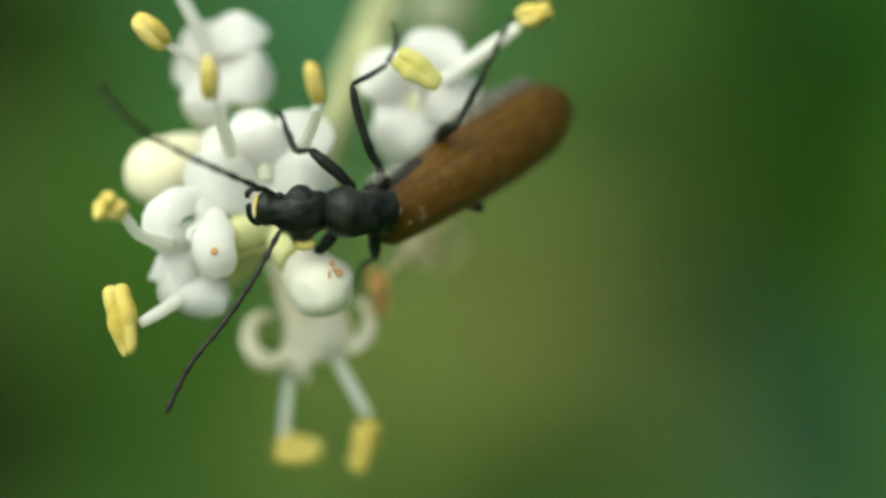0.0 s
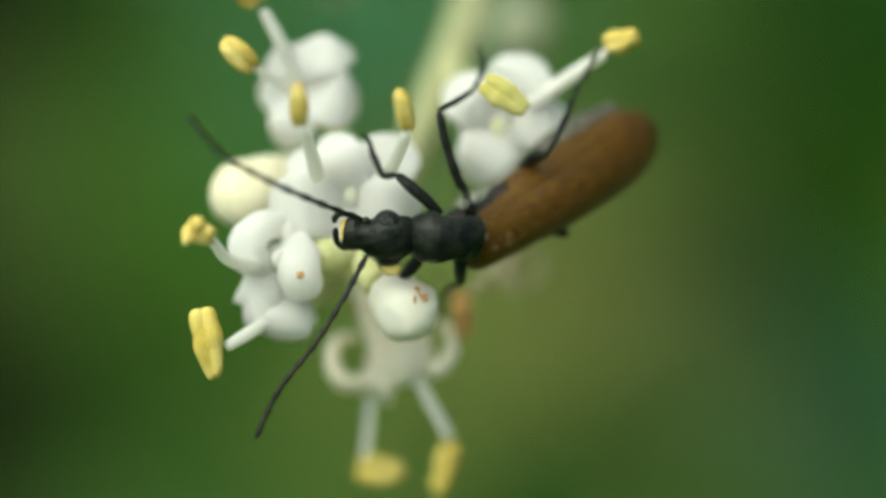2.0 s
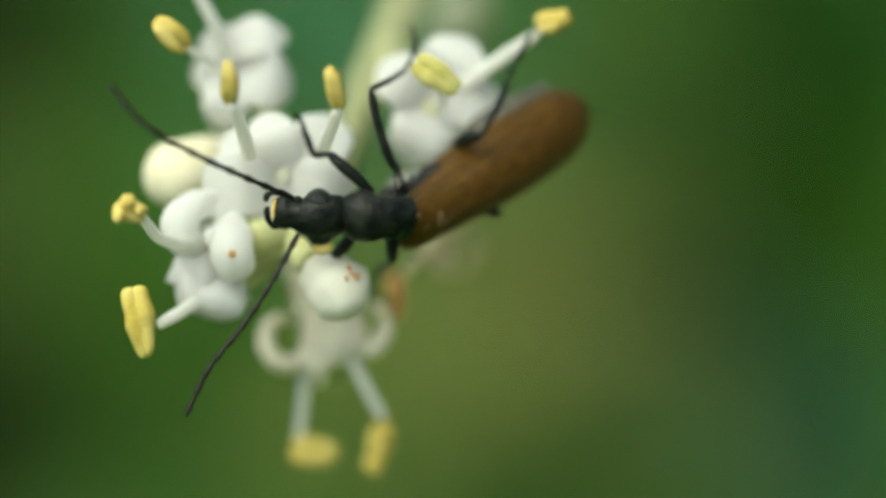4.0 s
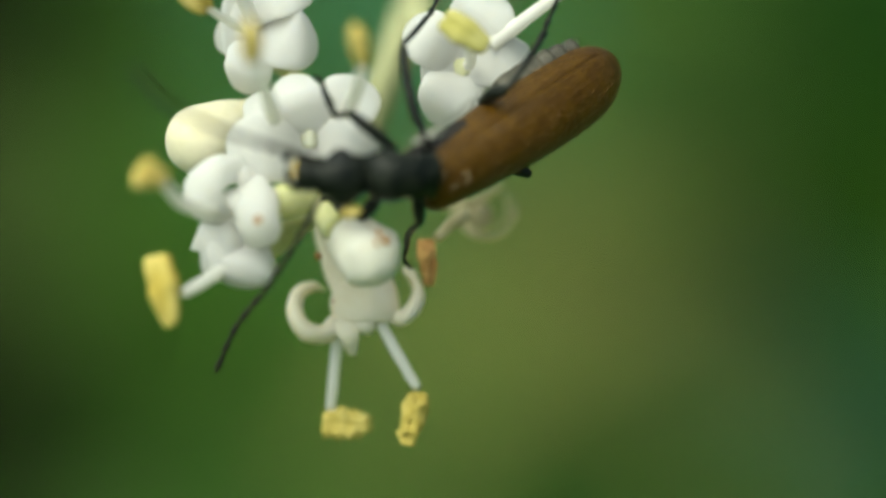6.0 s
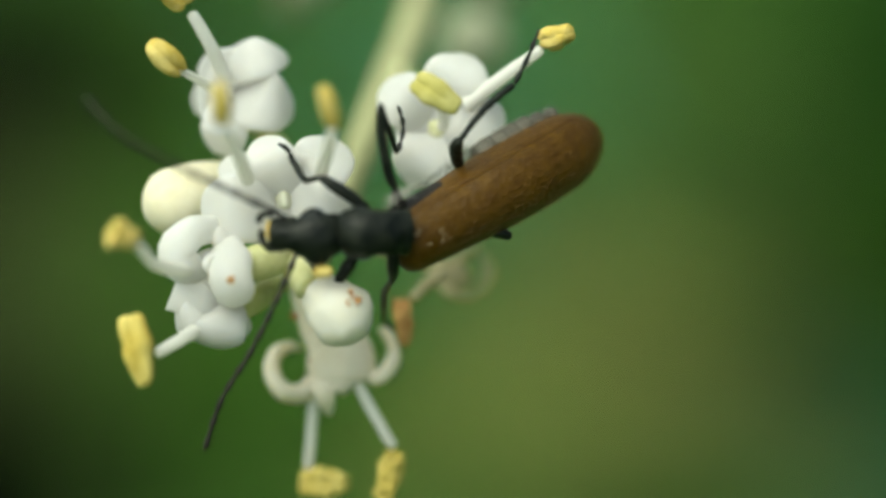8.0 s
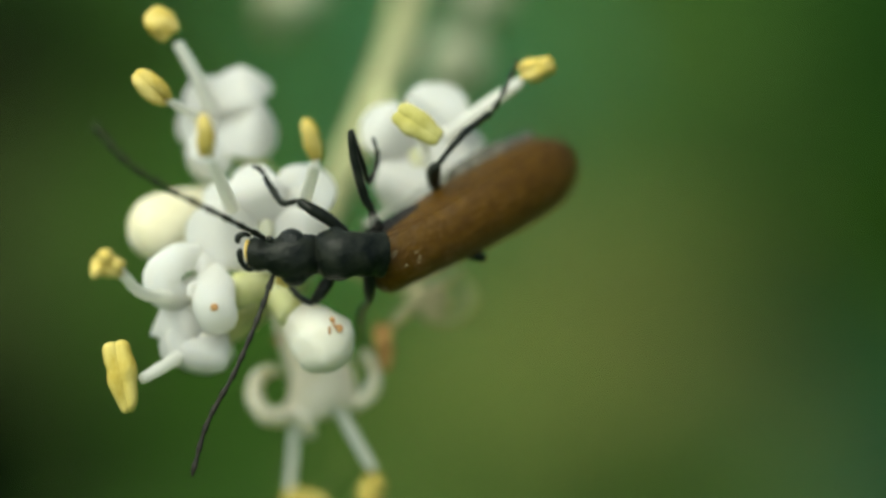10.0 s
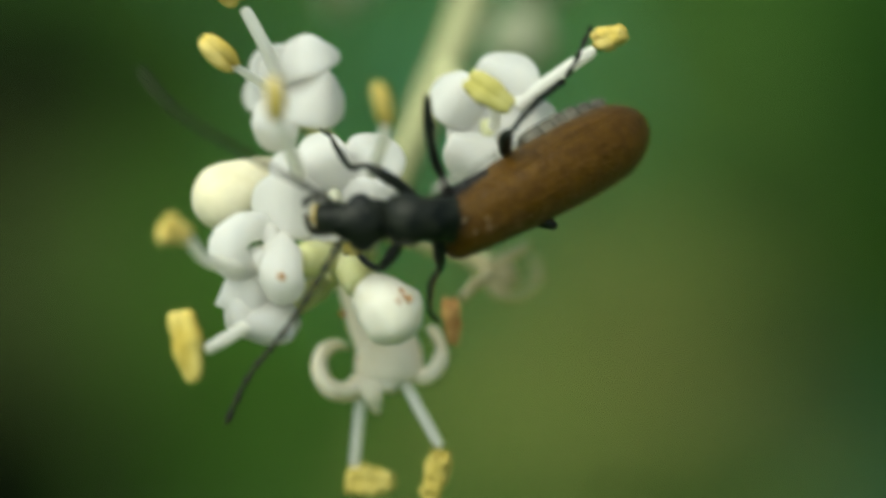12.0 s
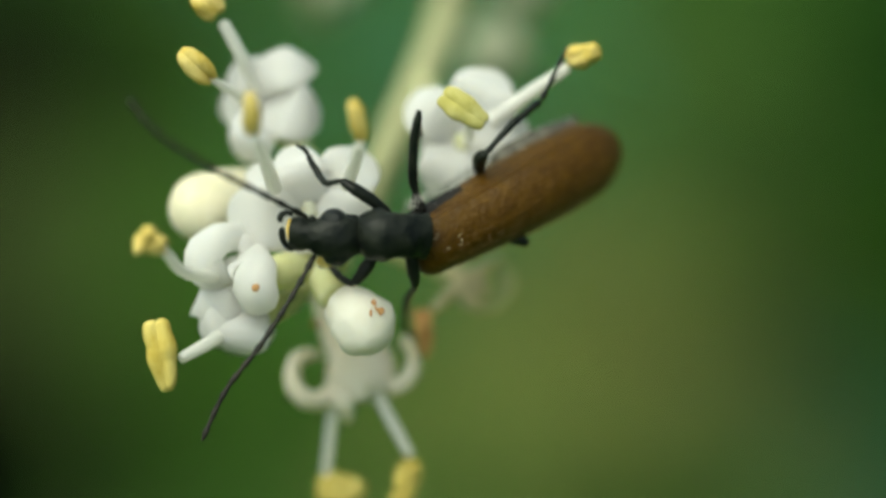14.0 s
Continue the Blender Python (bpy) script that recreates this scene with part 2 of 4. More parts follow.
def bowl(at, axis, radius, depth, parent, mat=PETAL):
    """The shallow funnel of a corolla, in which its petals join; it opens along axis."""
    bm = bmesh.new()
    c, axis = Vector(at), Vector(axis).normalized()
    side = axis.orthogonal().normalized()
    up = axis.cross(side)
    rings = []
    # down the inside, round the rim, back on the outside
    for r, h in ((0.10, -1.0), (0.35, -0.9), (0.62, -0.6), (0.88, -0.2), (1.0, 0.0), (1.04, -0.12), (0.92, -0.45), (0.66, -0.95), (0.38, -1.3), (0.12, -1.4)):
        rings.append([bm.verts.new((c + axis * (h * depth) + (side * math.cos(2 * math.pi * k / 24) + up * math.sin(2 * math.pi * k / 24)) * (r * radius * (1 + 0.08 * math.cos(8 * math.pi * k / 24)))) * MM)
                      for k in range(24)])
    for a, b in zip(rings, rings[1:]):
        for k in range(24):
            bm.faces.new((a[k], a[(k + 1) % 24], b[(k + 1) % 24], b[k])).smooth = True
    bm.faces.new(rings[0])
    bm.faces.new(rings[-1])
    return part("corolla", bm, mat, parent, "white funnel where the petals join")


def stamen(root, mid, top, anther_from, anther_to, width, parent, mat=ANTHER, thick=0.0, radius=(0.15, 0.10), face=(0, -1, 0), label="", lumps=0.10, rate=2.6, split=0.15, foot=0.25, ends=0.26):
    """A white filament and its two-lobed anther with a seam and an uneven, powdery skin."""
    fil = part("filament", loft([root, mid, top], [radius[0], radius[1]], [radius[0], radius[1]], rings=12, sides=10, start=0, end=0.05,
                                rough=0.02, rate=4), FILAMENT, parent)
    a, b = Vector(anther_from), Vector(anther_to)
    along = (b - a).normalized()
    side = along.cross(Vector(face)).normalized() * width * split
    bow = Vector(face).normalized() * width * 0.10
    deep = (thick or width * 0.8) * 0.5
    bm = bmesh.new()
    for s in (-1, 1):
        lobe = [a + side * s * 1.25, (a + b) / 2 + side * s * 1.1 + bow, b + side * s * 0.55]
        loft(lobe, [width * 0.24, width * 0.35, width * foot], [deep * 0.75, deep, deep * 0.75], face,
             rings=24, sides=16, start=ends, end=ends, rough=width * lumps, rate=rate, bm=bm)
    part("anther", bm, mat, parent, label)
    return fil


# main stem, from the throat of the cluster up behind it and over to the shrub
stem = part("stem", loft([(-4.02, 8.50, 1.08), (-3.09, 11.00, 3.68), (-2.34, 12.50, 5.53), (-1.51, 14.50, 7.84), (-0.66, 20.50, 12.13), (2.97, 42.50, 25.80)],
                         [0.40, 0.5, 0.52, 0.55, 0.6, 0.8], [0.40, 0.5, 0.52, 0.55, 0.6, 0.8], rings=26, sides=14, start=0.02, end=0), STEM, panicle,
            "pale green panicle stem")
DROOP = (2.97, 42.50, 25.80)


part("branch", loft([DROOP, (34, 62, 44), (70, 110, 42), (105, 180, -30), (150, 320, -350), (200, 560, -1060)], [0.8, 1.1, 1.5, 2.0, 3.0, 5.0], [0.8, 1.1, 1.5, 2.0, 3.0, 5.0],
                    rings=40, sides=10, start=0, end=0, rough=0.05), BARK, panicle, "grey-brown shrub branch that arches over from the soil")


def pedicel(a, b, w, parent, mat=CALYX, mid=None):
    m = mid or tuple((Vector(a) + Vector(b)) / 2 + Vector((0, 0.2, -0.15)))
    return part("pedicel", loft([a, m, b], [w * 0.7, w * 0.75, w], [w * 0.7, w * 0.75, w], rings=10, sides=12, start=0.05, end=0.1, rough=0.02), mat, parent)


# flower behind, upper in the cluster
fa = part("flower", loft([(-5.59, 6.50, 4.08), (-6.00, 5.20, 4.63), (-6.20, 4.90, 5.00)], [0.32, 0.4, 0.5], [0.32, 0.4, 0.5], end=0.3), CREAM, panicle,
          "open white privet flower with recurved petals")
petal("petal", [(-6.61, 4.70, 5.45), (-6.02, 4.10, 5.75), (-5.45, 3.90, 5.93), (-4.79, 4.60, 5.99)], [0.5, 0.6, 0.6, 0.46], [0.16, 0.21, 0.21, 0.16], fa, face=(0.05, -0.93, 0.35))
petal("petal", [(-6.31, 4.70, 5.09), (-5.68, 4.00, 4.83), (-5.20, 3.80, 4.71), (-4.63, 4.60, 4.62)], [0.66, 0.86, 0.88, 0.64], [0.17, 0.24, 0.24, 0.17], fa, face=(0.35, -0.93, 0.1))
petal("petal", [(-6.28, 4.80, 5.27), (-6.65, 4.30, 5.52), (-7.19, 4.90, 5.75)], [0.54, 0.58, 0.48], [0.16, 0.21, 0.17], fa, face=(-0.35, -0.9, 0.2))
petal("petal", [(-6.31, 4.80, 5.18), (-6.83, 4.40, 4.95), (-7.40, 5.10, 4.80)], [0.54, 0.54, 0.44], [0.16, 0.21, 0.17], fa, face=(-0.35, -0.9, 0))
petal("petal", [(-6.28, 4.70, 5.06), (-6.40, 4.10, 4.41), (-6.51, 3.90, 3.91), (-6.71, 4.70, 3.38)], [0.62, 0.66, 0.66, 0.46], [0.17, 0.22, 0.22, 0.17], fa, face=(-0.15, -0.95, -0.25))
bowl((-6.12, 4.02, 5.12), (-0.1, -1, 0.1), 1.15, 0.30, fa)
stamen((-6.37, 4.00, 4.89), (-6.86, 2.60, 5.16), (-7.47, 1.40, 5.52), (-7.38, 1.40, 5.43), (-8.26, 1.00, 6.22), 0.66, fa, label="yellow anther split by a seam")
stamen((-6.37, 3.80, 5.33), (-6.74, 3.00, 6.18), (-7.24, 2.50, 7.11), (-7.32, 2.40, 7.26), (-7.97, 2.20, 7.92), 0.8, fa, radius=(0.20, 0.16))

# flower in the middle, under the beetle's head
fb = part("flower", loft([(-4.15, 4.60, 1.34), (-4.50, 3.70, 1.76), (-4.72, 3.00, 2.05)], [0.35, 0.45, 0.6], [0.35, 0.4, 0.5], end=0.3), CALYX, panicle,
          "open white privet flower with a greenish throat")
petal("petal", [(-4.88, 2.60, 1.96), (-4.99, 2.10, 2.65), (-5.15, 1.90, 3.18), (-5.38, 2.70, 3.75)], [0.7, 0.74, 0.72, 0.54], [0.15, 0.20, 0.21, 0.17], fb, face=(-0.1, -0.9, 0.35))
petal("petal", [(-5.30, 2.80, 2.34), (-5.88, 2.50, 2.74), (-6.53, 3.10, 3.08)], [0.5, 0.58, 0.46], [0.16, 0.20, 0.17], fb, face=(-0.3, -0.9, 0.3))
petal("petal", [(-4.82, 2.60, 1.93), (-5.53, 2.00, 1.85), (-6.17, 1.80, 1.82), (-7.02, 2.40, 1.91)], [0.7, 0.86, 0.94, 0.74], [0.15, 0.20, 0.21, 0.17], fb, face=(-0.25, -0.95, -0.05), cup=0.2)
petal("petal", [(-4.82, 2.70, 2.02), (-4.17, 2.40, 2.64), (-3.73, 2.30, 3.11), (-3.28, 3.00, 3.60)], [0.68, 0.76, 0.86, 0.72], [0.15, 0.20, 0.21, 0.17], fb, face=(0.15, -0.9, 0.4))
petal("petal", [(-4.85, 2.60, 1.93), (-4.10, 2.10, 1.93), (-3.51, 2.00, 1.88), (-2.82, 2.70, 1.83)], [0.68, 0.64, 0.62, 0.46], [0.15, 0.19, 0.20, 0.16], fb, face=(0.25, -0.95, -0.05))
bowl((-4.80, 2.02, 2.10), (0, -1, 0.1), 1.28, 0.30, fb)
petal("throat", [(-4.99, 2.30, 2.01), (-4.78, 2.20, 2.04), (-4.58, 2.30, 2.07)], [0.20, 0.26, 0.20], [0.08, 0.10, 0.08], fb, THROAT, cup=0.1, label="greenish white throat")
stamen((-5.69, 1.20, 2.62), (-5.80, -1.00, 3.22), (-5.98, -2.80, 3.84), (-6.06, -2.80, 3.87), (-6.10, -3.40, 5.00), 0.46, fb, radius=(0.22, 0.15))
stamen((-3.76, 1.20, 2.71), (-3.42, -1.00, 3.38), (-3.27, -2.30, 3.74), (-3.21, -2.40, 3.78), (-3.48, -2.90, 4.89), 0.47, fb, radius=(0.20, 0.14))

# closed bud behind on the outer side
bud_b = part("bud", loft([(-6.14, 5.50, 2.78), (-6.82, 4.40, 2.50), (-7.66, 3.60, 2.10), (-8.58, 3.40, 1.66)], [0.40, 0.70, 0.95, 0.90], [0.40, 0.68, 0.94, 0.90],
                         rings=22, sides=22, start=0.05, end=0.30, rough=0.04), CREAM, panicle, "closed cream flower bud")

# flower low on the outer side with a curved filament
fd = part("flower", loft([(-4.62, 3.00, 0.63), (-4.97, 2.30, 0.53), (-5.43, 1.80, 0.40), (-5.95, 1.50, 0.34)], [0.34, 0.44, 0.50, 0.46], [0.30, 0.36, 0.40, 0.38], end=0.3), CALYX, panicle,
          "half-closed white privet flower with a bruised petal tip")
petal("petal", [(-6.55, 2.00, 1.33), (-7.09, 1.50, 1.26), (-7.48, 1.20, 0.92), (-7.51, 1.20, 0.51), (-7.22, 1.30, 0.24), (-6.72, 1.90, 0.10)], [0.36, 0.44, 0.52, 0.52, 0.46, 0.36], [0.26, 0.32, 0.36, 0.36, 0.32, 0.26], fd, face=(-0.2, -0.95, 0.1), cup=0.0)
petal("petal", [(-6.62, 1.95, 0.62), (-6.82, 1.60, 0.40), (-6.86, 1.60, 0.12)], [0.24, 0.30, 0.28], [0.18, 0.22, 0.20], fd, face=(-0.1, -1, 0), cup=0.1)
petal("petal", [(-6.20, 2.30, 1.10), (-6.42, 1.75, 1.06), (-6.72, 1.65, 1.02)], [0.36, 0.36, 0.20], [0.20, 0.24, 0.16], fd, face=(-0.1, -1, 0.2), cup=0.1)
petal("petal", [(-6.35, 2.20, 0.86), (-6.20, 1.20, 0.50), (-6.12, 0.78, 0.04), (-6.09, 1.00, -0.40), (-6.10, 1.70, -0.72)], [0.44, 0.57, 0.59, 0.56, 0.42], [0.3, 0.4, 0.44, 0.4, 0.28], fd, face=(0, -1, -0.15), cup=0.04)
petal("petal_rim", [(-6.49, 1.00, 0.63), (-6.72, 0.85, 0.51), (-6.75, 0.85, 0.27), (-6.61, 1.00, 0.15)], [0.09, 0.11, 0.11, 0.08], [0.12, 0.14, 0.14, 0.1], fd, face=(0, -1, 0), cup=0.0)
part("bruise", loft([(-6.20, 0.31, -0.06), (-5.98, 0.31, -0.06)], [0.11, 0.10], [0.03, 0.03], start=0.4, end=0.4, rings=6, sides=8), SPOT, fd, "small brown bruise")
stamen((-7.08, 1.60, 0.19), (-7.94, -0.40, 0.32), (-8.38, -2.30, 0.91), (-8.24, -2.40, 0.97), (-9.12, -2.60, 1.16), 0.56, fd, radius=(0.20, 0.13))
for k in range(3):
    part("pollen_lump", loft([(-8.92, -2.80, 1.31), (-8.52, -2.80, 1.31)] if k == 0 else ([(-9.11, -2.80, 0.97), (-8.82, -2.70, 0.90)] if k == 1 else [(-8.53, -2.70, 0.97), (-8.35, -2.70, 1.16)]),
                             0.2, 0.2, rough=0.06, rate=6, start=0.4, end=0.4, rings=10, sides=10), ANTHER, fd)

# lowest outer flower with the long pale anther
fe = part("flower", loft([(-5.14, 4.00, -0.22), (-5.71, 2.60, -0.60), (-6.29, 2.00, -0.82)], [0.32, 0.4, 0.5], [0.32, 0.4, 0.5], end=0.3), CALYX, panicle,
          "small white privet flower with a long pale anther")
petal("petal", [(-6.43, 2.20, -0.46), (-6.91, 1.60, -0.41), (-7.41, 1.50, -0.56), (-7.95, 2.00, -0.83)], [0.60, 0.66, 0.52, 0.05], [0.20, 0.24, 0.20, 0.05], fe, face=(-0.1, -0.95, 0.15), cup=0.15)
petal("petal", [(-6.61, 2.20, -0.70), (-6.93, 1.50, -0.98), (-7.25, 1.40, -1.18), (-7.55, 1.90, -1.30)], [0.58, 0.62, 0.48, 0.28], [0.20, 0.25, 0.22, 0.16], fe, face=(-0.2, -0.95, -0.1))
petal("petal", [(-6.55, 2.20, -0.73), (-6.45, 1.50, -1.12), (-6.51, 1.50, -1.51), (-6.64, 2.20, -1.84)], [0.60, 0.72, 0.70, 0.46], [0.24, 0.30, 0.28, 0.20], fe, face=(0.1, -0.95, -0.25))
petal("petal", [(-6.39, 2.50, -0.79), (-6.13, 2.20, -1.24), (-6.04, 2.70, -1.63)], [0.42, 0.46, 0.32], [0.26, 0.3, 0.22], fe, face=(0.2, -0.95, -0.2))
bowl((-6.86, 1.52, -0.88), (-0.1, -1, -0.1), 0.85, 0.22, fe)
stamen((-6.88, 1.60, -1.23), (-7.45, 0.80, -1.61), (-8.05, 0.10, -1.98), (-8.71, -0.10, -0.94), (-8.33, 0.00, -2.85), 0.83, fe, ANTHER_PALE, thick=0.55, radius=(0.21, 0.15),
       label="long pale yellow anther with a notched tip", lumps=0.09, split=0.13, foot=0.17, ends=0.12)

# round bud beneath the beetle with brown bruises
bud_g = part("bud", loft([(-3.97, 1.75, -0.28), (-3.59, 1.40, -0.66), (-3.16, 1.30, -1.08), (-2.67, 1.50, -1.57)], [0.42, 0.77, 0.87, 0.74], [0.42, 0.76, 0.86, 0.74],
                         rings=26, sides=26, start=0.16, end=0.36, rough=0.10, rate=2.6), BUD_WHITE, panicle, "round cream-white bud with brown bruises")
for a, b, w in (((-2.98, 0.60, -0.31), (-2.93, 0.54, -0.50), 0.06), ((-2.85, 0.53, -0.53), (-2.70, 0.57, -0.71), 0.075), ((-3.04, 0.48, -0.56), (-3.01, 0.42, -0.80), 0.035), ((-2.93, 0.52, -0.47), (-2.88, 0.50, -0.59), 0.03)):
    part("bruise", loft([a, b], w, 0.05, start=0.4, end=0.4, rings=8, sides=8, rough=0.06, rate=9), SPOT, bud_g, "small brown bruise")
part("calyx", loft([(-4.48, 3.40, 0.75), (-4.46, 2.60, 0.40), (-4.24, 2.00, 0.02), (-3.97, 1.70, -0.32)], [0.34, 0.44, 0.46, 0.5], [0.34, 0.42, 0.44, 0.46], end=0.1, rings=16, sides=16), CALYX, bud_g, "pale green calyx tube")
LOOSE, DRAGGED = (-3.65, 0.25, 0.12), (-4.22, 0.90, 0.68)
loose_anther = part("loose_anther", loft([(-0.28, 0, -0.06), (0.0, 0, 0.02), (0.28, 0, 0.06)], [0.13, 0.18, 0.13], 0.15, rough=0.06, rate=5, start=0.3, end=0.3), ANTHER)
tagged(loose_anther, "loose yellow anther caught under the beetle", "anther")

# hanging flower with curled-back petals and two long stamens
fh = part("flower", loft([(-4.62, 6.60, 0.15), (-4.42, 6.40, -0.55), (-4.05, 6.00, -1.20), (-3.58, 5.70, -1.85), (-3.46, 5.40, -2.35), (-3.46, 5.40, -2.84)], [0.32, 0.38, 0.58, 0.88, 0.95, 0.90], [0.32, 0.36, 0.50, 0.68, 0.72, 0.68],
                         end=0.06, rings=24, sides=24, rough=0.08, rate=1.6), AGED_WHITE, panicle, "hanging white privet flower with curled-back petals")
petal("petal", [(-4.17, 5.40, -2.72), (-4.44, 5.20, -3.08), (-4.88, 5.00, -3.10), (-5.22, 5.00, -2.80), (-5.32, 5.20, -2.35), (-5.14, 5.50, -1.98), (-4.80, 5.80, -1.84), (-4.52, 6.00, -1.95)],
      [0.25, 0.27, 0.26, 0.25, 0.23, 0.21, 0.18, 0.10], [0.32, 0.36, 0.36, 0.34, 0.32, 0.30, 0.26, 0.15], fh, AGED_WHITE, cup=0.0)
petal("petal", [(-2.77, 5.40, -2.61), (-2.41, 5.30, -2.68), (-2.11, 5.30, -2.38), (-2.03, 5.50, -1.93), (-2.21, 5.80, -1.55), (-2.49, 6.10, -1.37)],
      [0.20, 0.22, 0.21, 0.19, 0.17, 0.10], [0.30, 0.34, 0.34, 0.30, 0.26, 0.15], fh, AGED_WHITE, cup=0.0)
petal("petal", [(-4.03, 5.20, -2.54), (-3.86, 4.90, -3.14), (-3.75, 5.30, -3.71)], [0.34, 0.30, 0.16], [0.16, 0.16, 0.08], fh, AGED_WHITE, cup=0.1)
petal("petal", [(-3.57, 5.10, -2.54), (-3.45, 4.90, -2.91), (-3.36, 5.20, -3.17)], [0.34, 0.28, 0.16], [0.16, 0.16, 0.08], fh, AGED_WHITE, cup=0.1)
part("bruise", loft([(-4.31, 4.62, -2.21), (-4.24, 4.62, -2.24)], 0.05, 0.03, start=0.4, end=0.4, rings=6, sides=8), SPOT, fh, "small brown bruise")
stamen((-4.18, 5.40, -2.85), (-4.27, 5.70, -3.91), (-4.42, 6.00, -5.24), (-4.65, 6.00, -5.51), (-3.30, 6.10, -5.60), 0.80, fh, ANTHER_PALE, radius=(0.17, 0.13), lumps=0.24, rate=4.5)
stamen((-3.06, 5.20, -2.76), (-2.61, 5.10, -3.61), (-2.03, 5.20, -4.63), (-1.99, 5.20, -4.66), (-2.38, 5.30, -6.10), 0.66, fh, ANTHER_PALE, radius=(0.17, 0.14), lumps=0.24, rate=4.5)
pedicel((-3.96, 6.40, 0.80), (-4.62, 6.50, 0.12), 0.36, fh)
part("bruise", loft([(-4.74, 5.00, -0.90), (-4.63, 4.95, -1.11)], 0.10, 0.07, start=0.4, end=0.4, rings=8, sides=8, rough=0.05, rate=7), SPOT, fh, "small brown bruise on the stalk")

# flower on the far side, beside the beetle's back
fr = part("flower", loft([(-1.55, 8.00, 4.70), (-1.05, 6.30, 4.45), (-0.70, 5.00, 4.20)], [0.32, 0.4, 0.55], [0.32, 0.4, 0.5], end=0.3), CALYX, panicle,
          "open white privet flower with an olive anther before it")
petal("petal", [(-0.74, 4.70, 4.11), (-1.31, 4.00, 4.50), (-1.76, 3.80, 4.82), (-2.21, 4.50, 5.20)], [0.64, 0.7, 0.74, 0.56], [0.15, 0.20, 0.21, 0.16], fr, face=(-0.3, -0.9, 0.2))
petal("petal", [(-0.74, 4.70, 4.17), (-0.48, 4.00, 4.87), (-0.16, 3.70, 5.42), (0.11, 4.50, 5.96)], [0.66, 0.82, 0.86, 0.6], [0.15, 0.20, 0.21, 0.16], fr, face=(0.1, -0.9, 0.35))
petal("petal", [(-0.77, 4.70, 4.14), (-0.12, 4.00, 4.10), (0.39, 3.80, 4.18), (1.04, 4.40, 4.42)], [0.66, 0.7, 0.72, 0.54], [0.14, 0.17, 0.19, 0.15], fr, face=(0.25, -0.95, 0.1), cup=0.2)
petal("petal", [(-0.77, 4.70, 4.11), (-0.95, 4.00, 3.50), (-1.21, 3.80, 3.07), (-1.60, 4.40, 2.52)], [0.66, 0.82, 0.84, 0.6], [0.14, 0.19, 0.20, 0.15], fr, face=(-0.1, -0.95, -0.2), cup=0.2)
bowl((-0.74, 3.92, 4.18), (0, -1, 0), 1.20, 0.28, fr)
petal("throat", [(-0.98, 4.25, 3.96), (-0.77, 4.15, 3.99), (-0.56, 4.25, 4.03)], [0.22, 0.27, 0.22], [0.08, 0.10, 0.08], fr, CALYX, cup=0.1, label="green throat")
stamen((-0.60, 3.80, 4.03), (-0.53, 2.80, 4.22), (-0.60, 1.50, 4.55), (-1.27, 0.90, 5.18), (-0.09, 1.10, 4.40), 0.72, fr, ANTHER_OLIVE, thick=0.22, radius=(0.16, 0.12),
       label="olive-yellow anther, split and flat", lumps=0.08, split=0.17, ends=0.10)
stamen((-0.01, 3.70, 4.55), (1.09, 3.45, 5.36), (2.11, 2.85, 6.06), (2.00, 2.70, 6.23), (2.96, 2.60, 6.46), 0.66, fr, radius=(0.23, 0.14), lumps=0.2, rate=4.0)

# withered flower and its brown anther
fw = part("withered_flower", loft([(-3.05, 9.60, 1.10), (-1.49, 8.60, 0.64), (-0.57, 8.10, 0.16), (-0.11, 7.70, -0.08)], [0.2, 0.22, 0.36, 0.42], [0.2, 0.22, 0.3, 0.3], end=0.2, rough=0.05),
          WITHERED_PALE, panicle, "withered privet flower with shrivelled brown anther")
petal("petal", [(-0.99, 7.40, 0.14), (-0.66, 7.30, -0.34), (-0.09, 7.20, -0.53), (0.43, 7.30, -0.29), (0.62, 7.60, 0.20), (0.51, 7.90, 0.66)], [0.09, 0.1, 0.09, 0.08, 0.07, 0.05], [0.12, 0.16, 0.18, 0.16, 0.12, 0.08], fw, WITHERED_PALE, cup=0.0)
petal("petal", [(-0.91, 7.60, 0.21), (-0.48, 7.50, -0.13), (-0.06, 7.50, -0.25), (0.32, 7.60, -0.04), (0.42, 7.80, 0.33), (0.29, 8.10, 0.76)], [0.06, 0.07, 0.07, 0.06, 0.06, 0.04], [0.1, 0.14, 0.14, 0.12, 0.1, 0.06], fw, WITHERED_PALE, cup=0.0)
petal("petal", [(-1.09, 7.50, 0.14), (-0.56, 7.30, 0.41), (-0.05, 7.40, 0.69), (0.30, 7.80, 0.99)], [0.12, 0.13, 0.12, 0.08], [0.1, 0.12, 0.1, 0.06], fw, WITHERED_PALE, cup=0.0)
petal("petal", [(-0.82, 7.80, 0.36), (-0.49, 7.90, 0.15), (-0.25, 8.00, -0.06)], [0.16, 0.15, 0.08], [0.06, 0.06, 0.05], fw, WITHERED_PALE, cup=0.0)
part("filament", loft([(-0.65, 6.00, 0.15), (-1.09, 5.60, -0.15), (-1.54, 5.30, -0.61)], [0.2, 0.16], [0.16, 0.14], rough=0.04, rate=5), WITHERED_PALE, fw)
bm = bmesh.new()
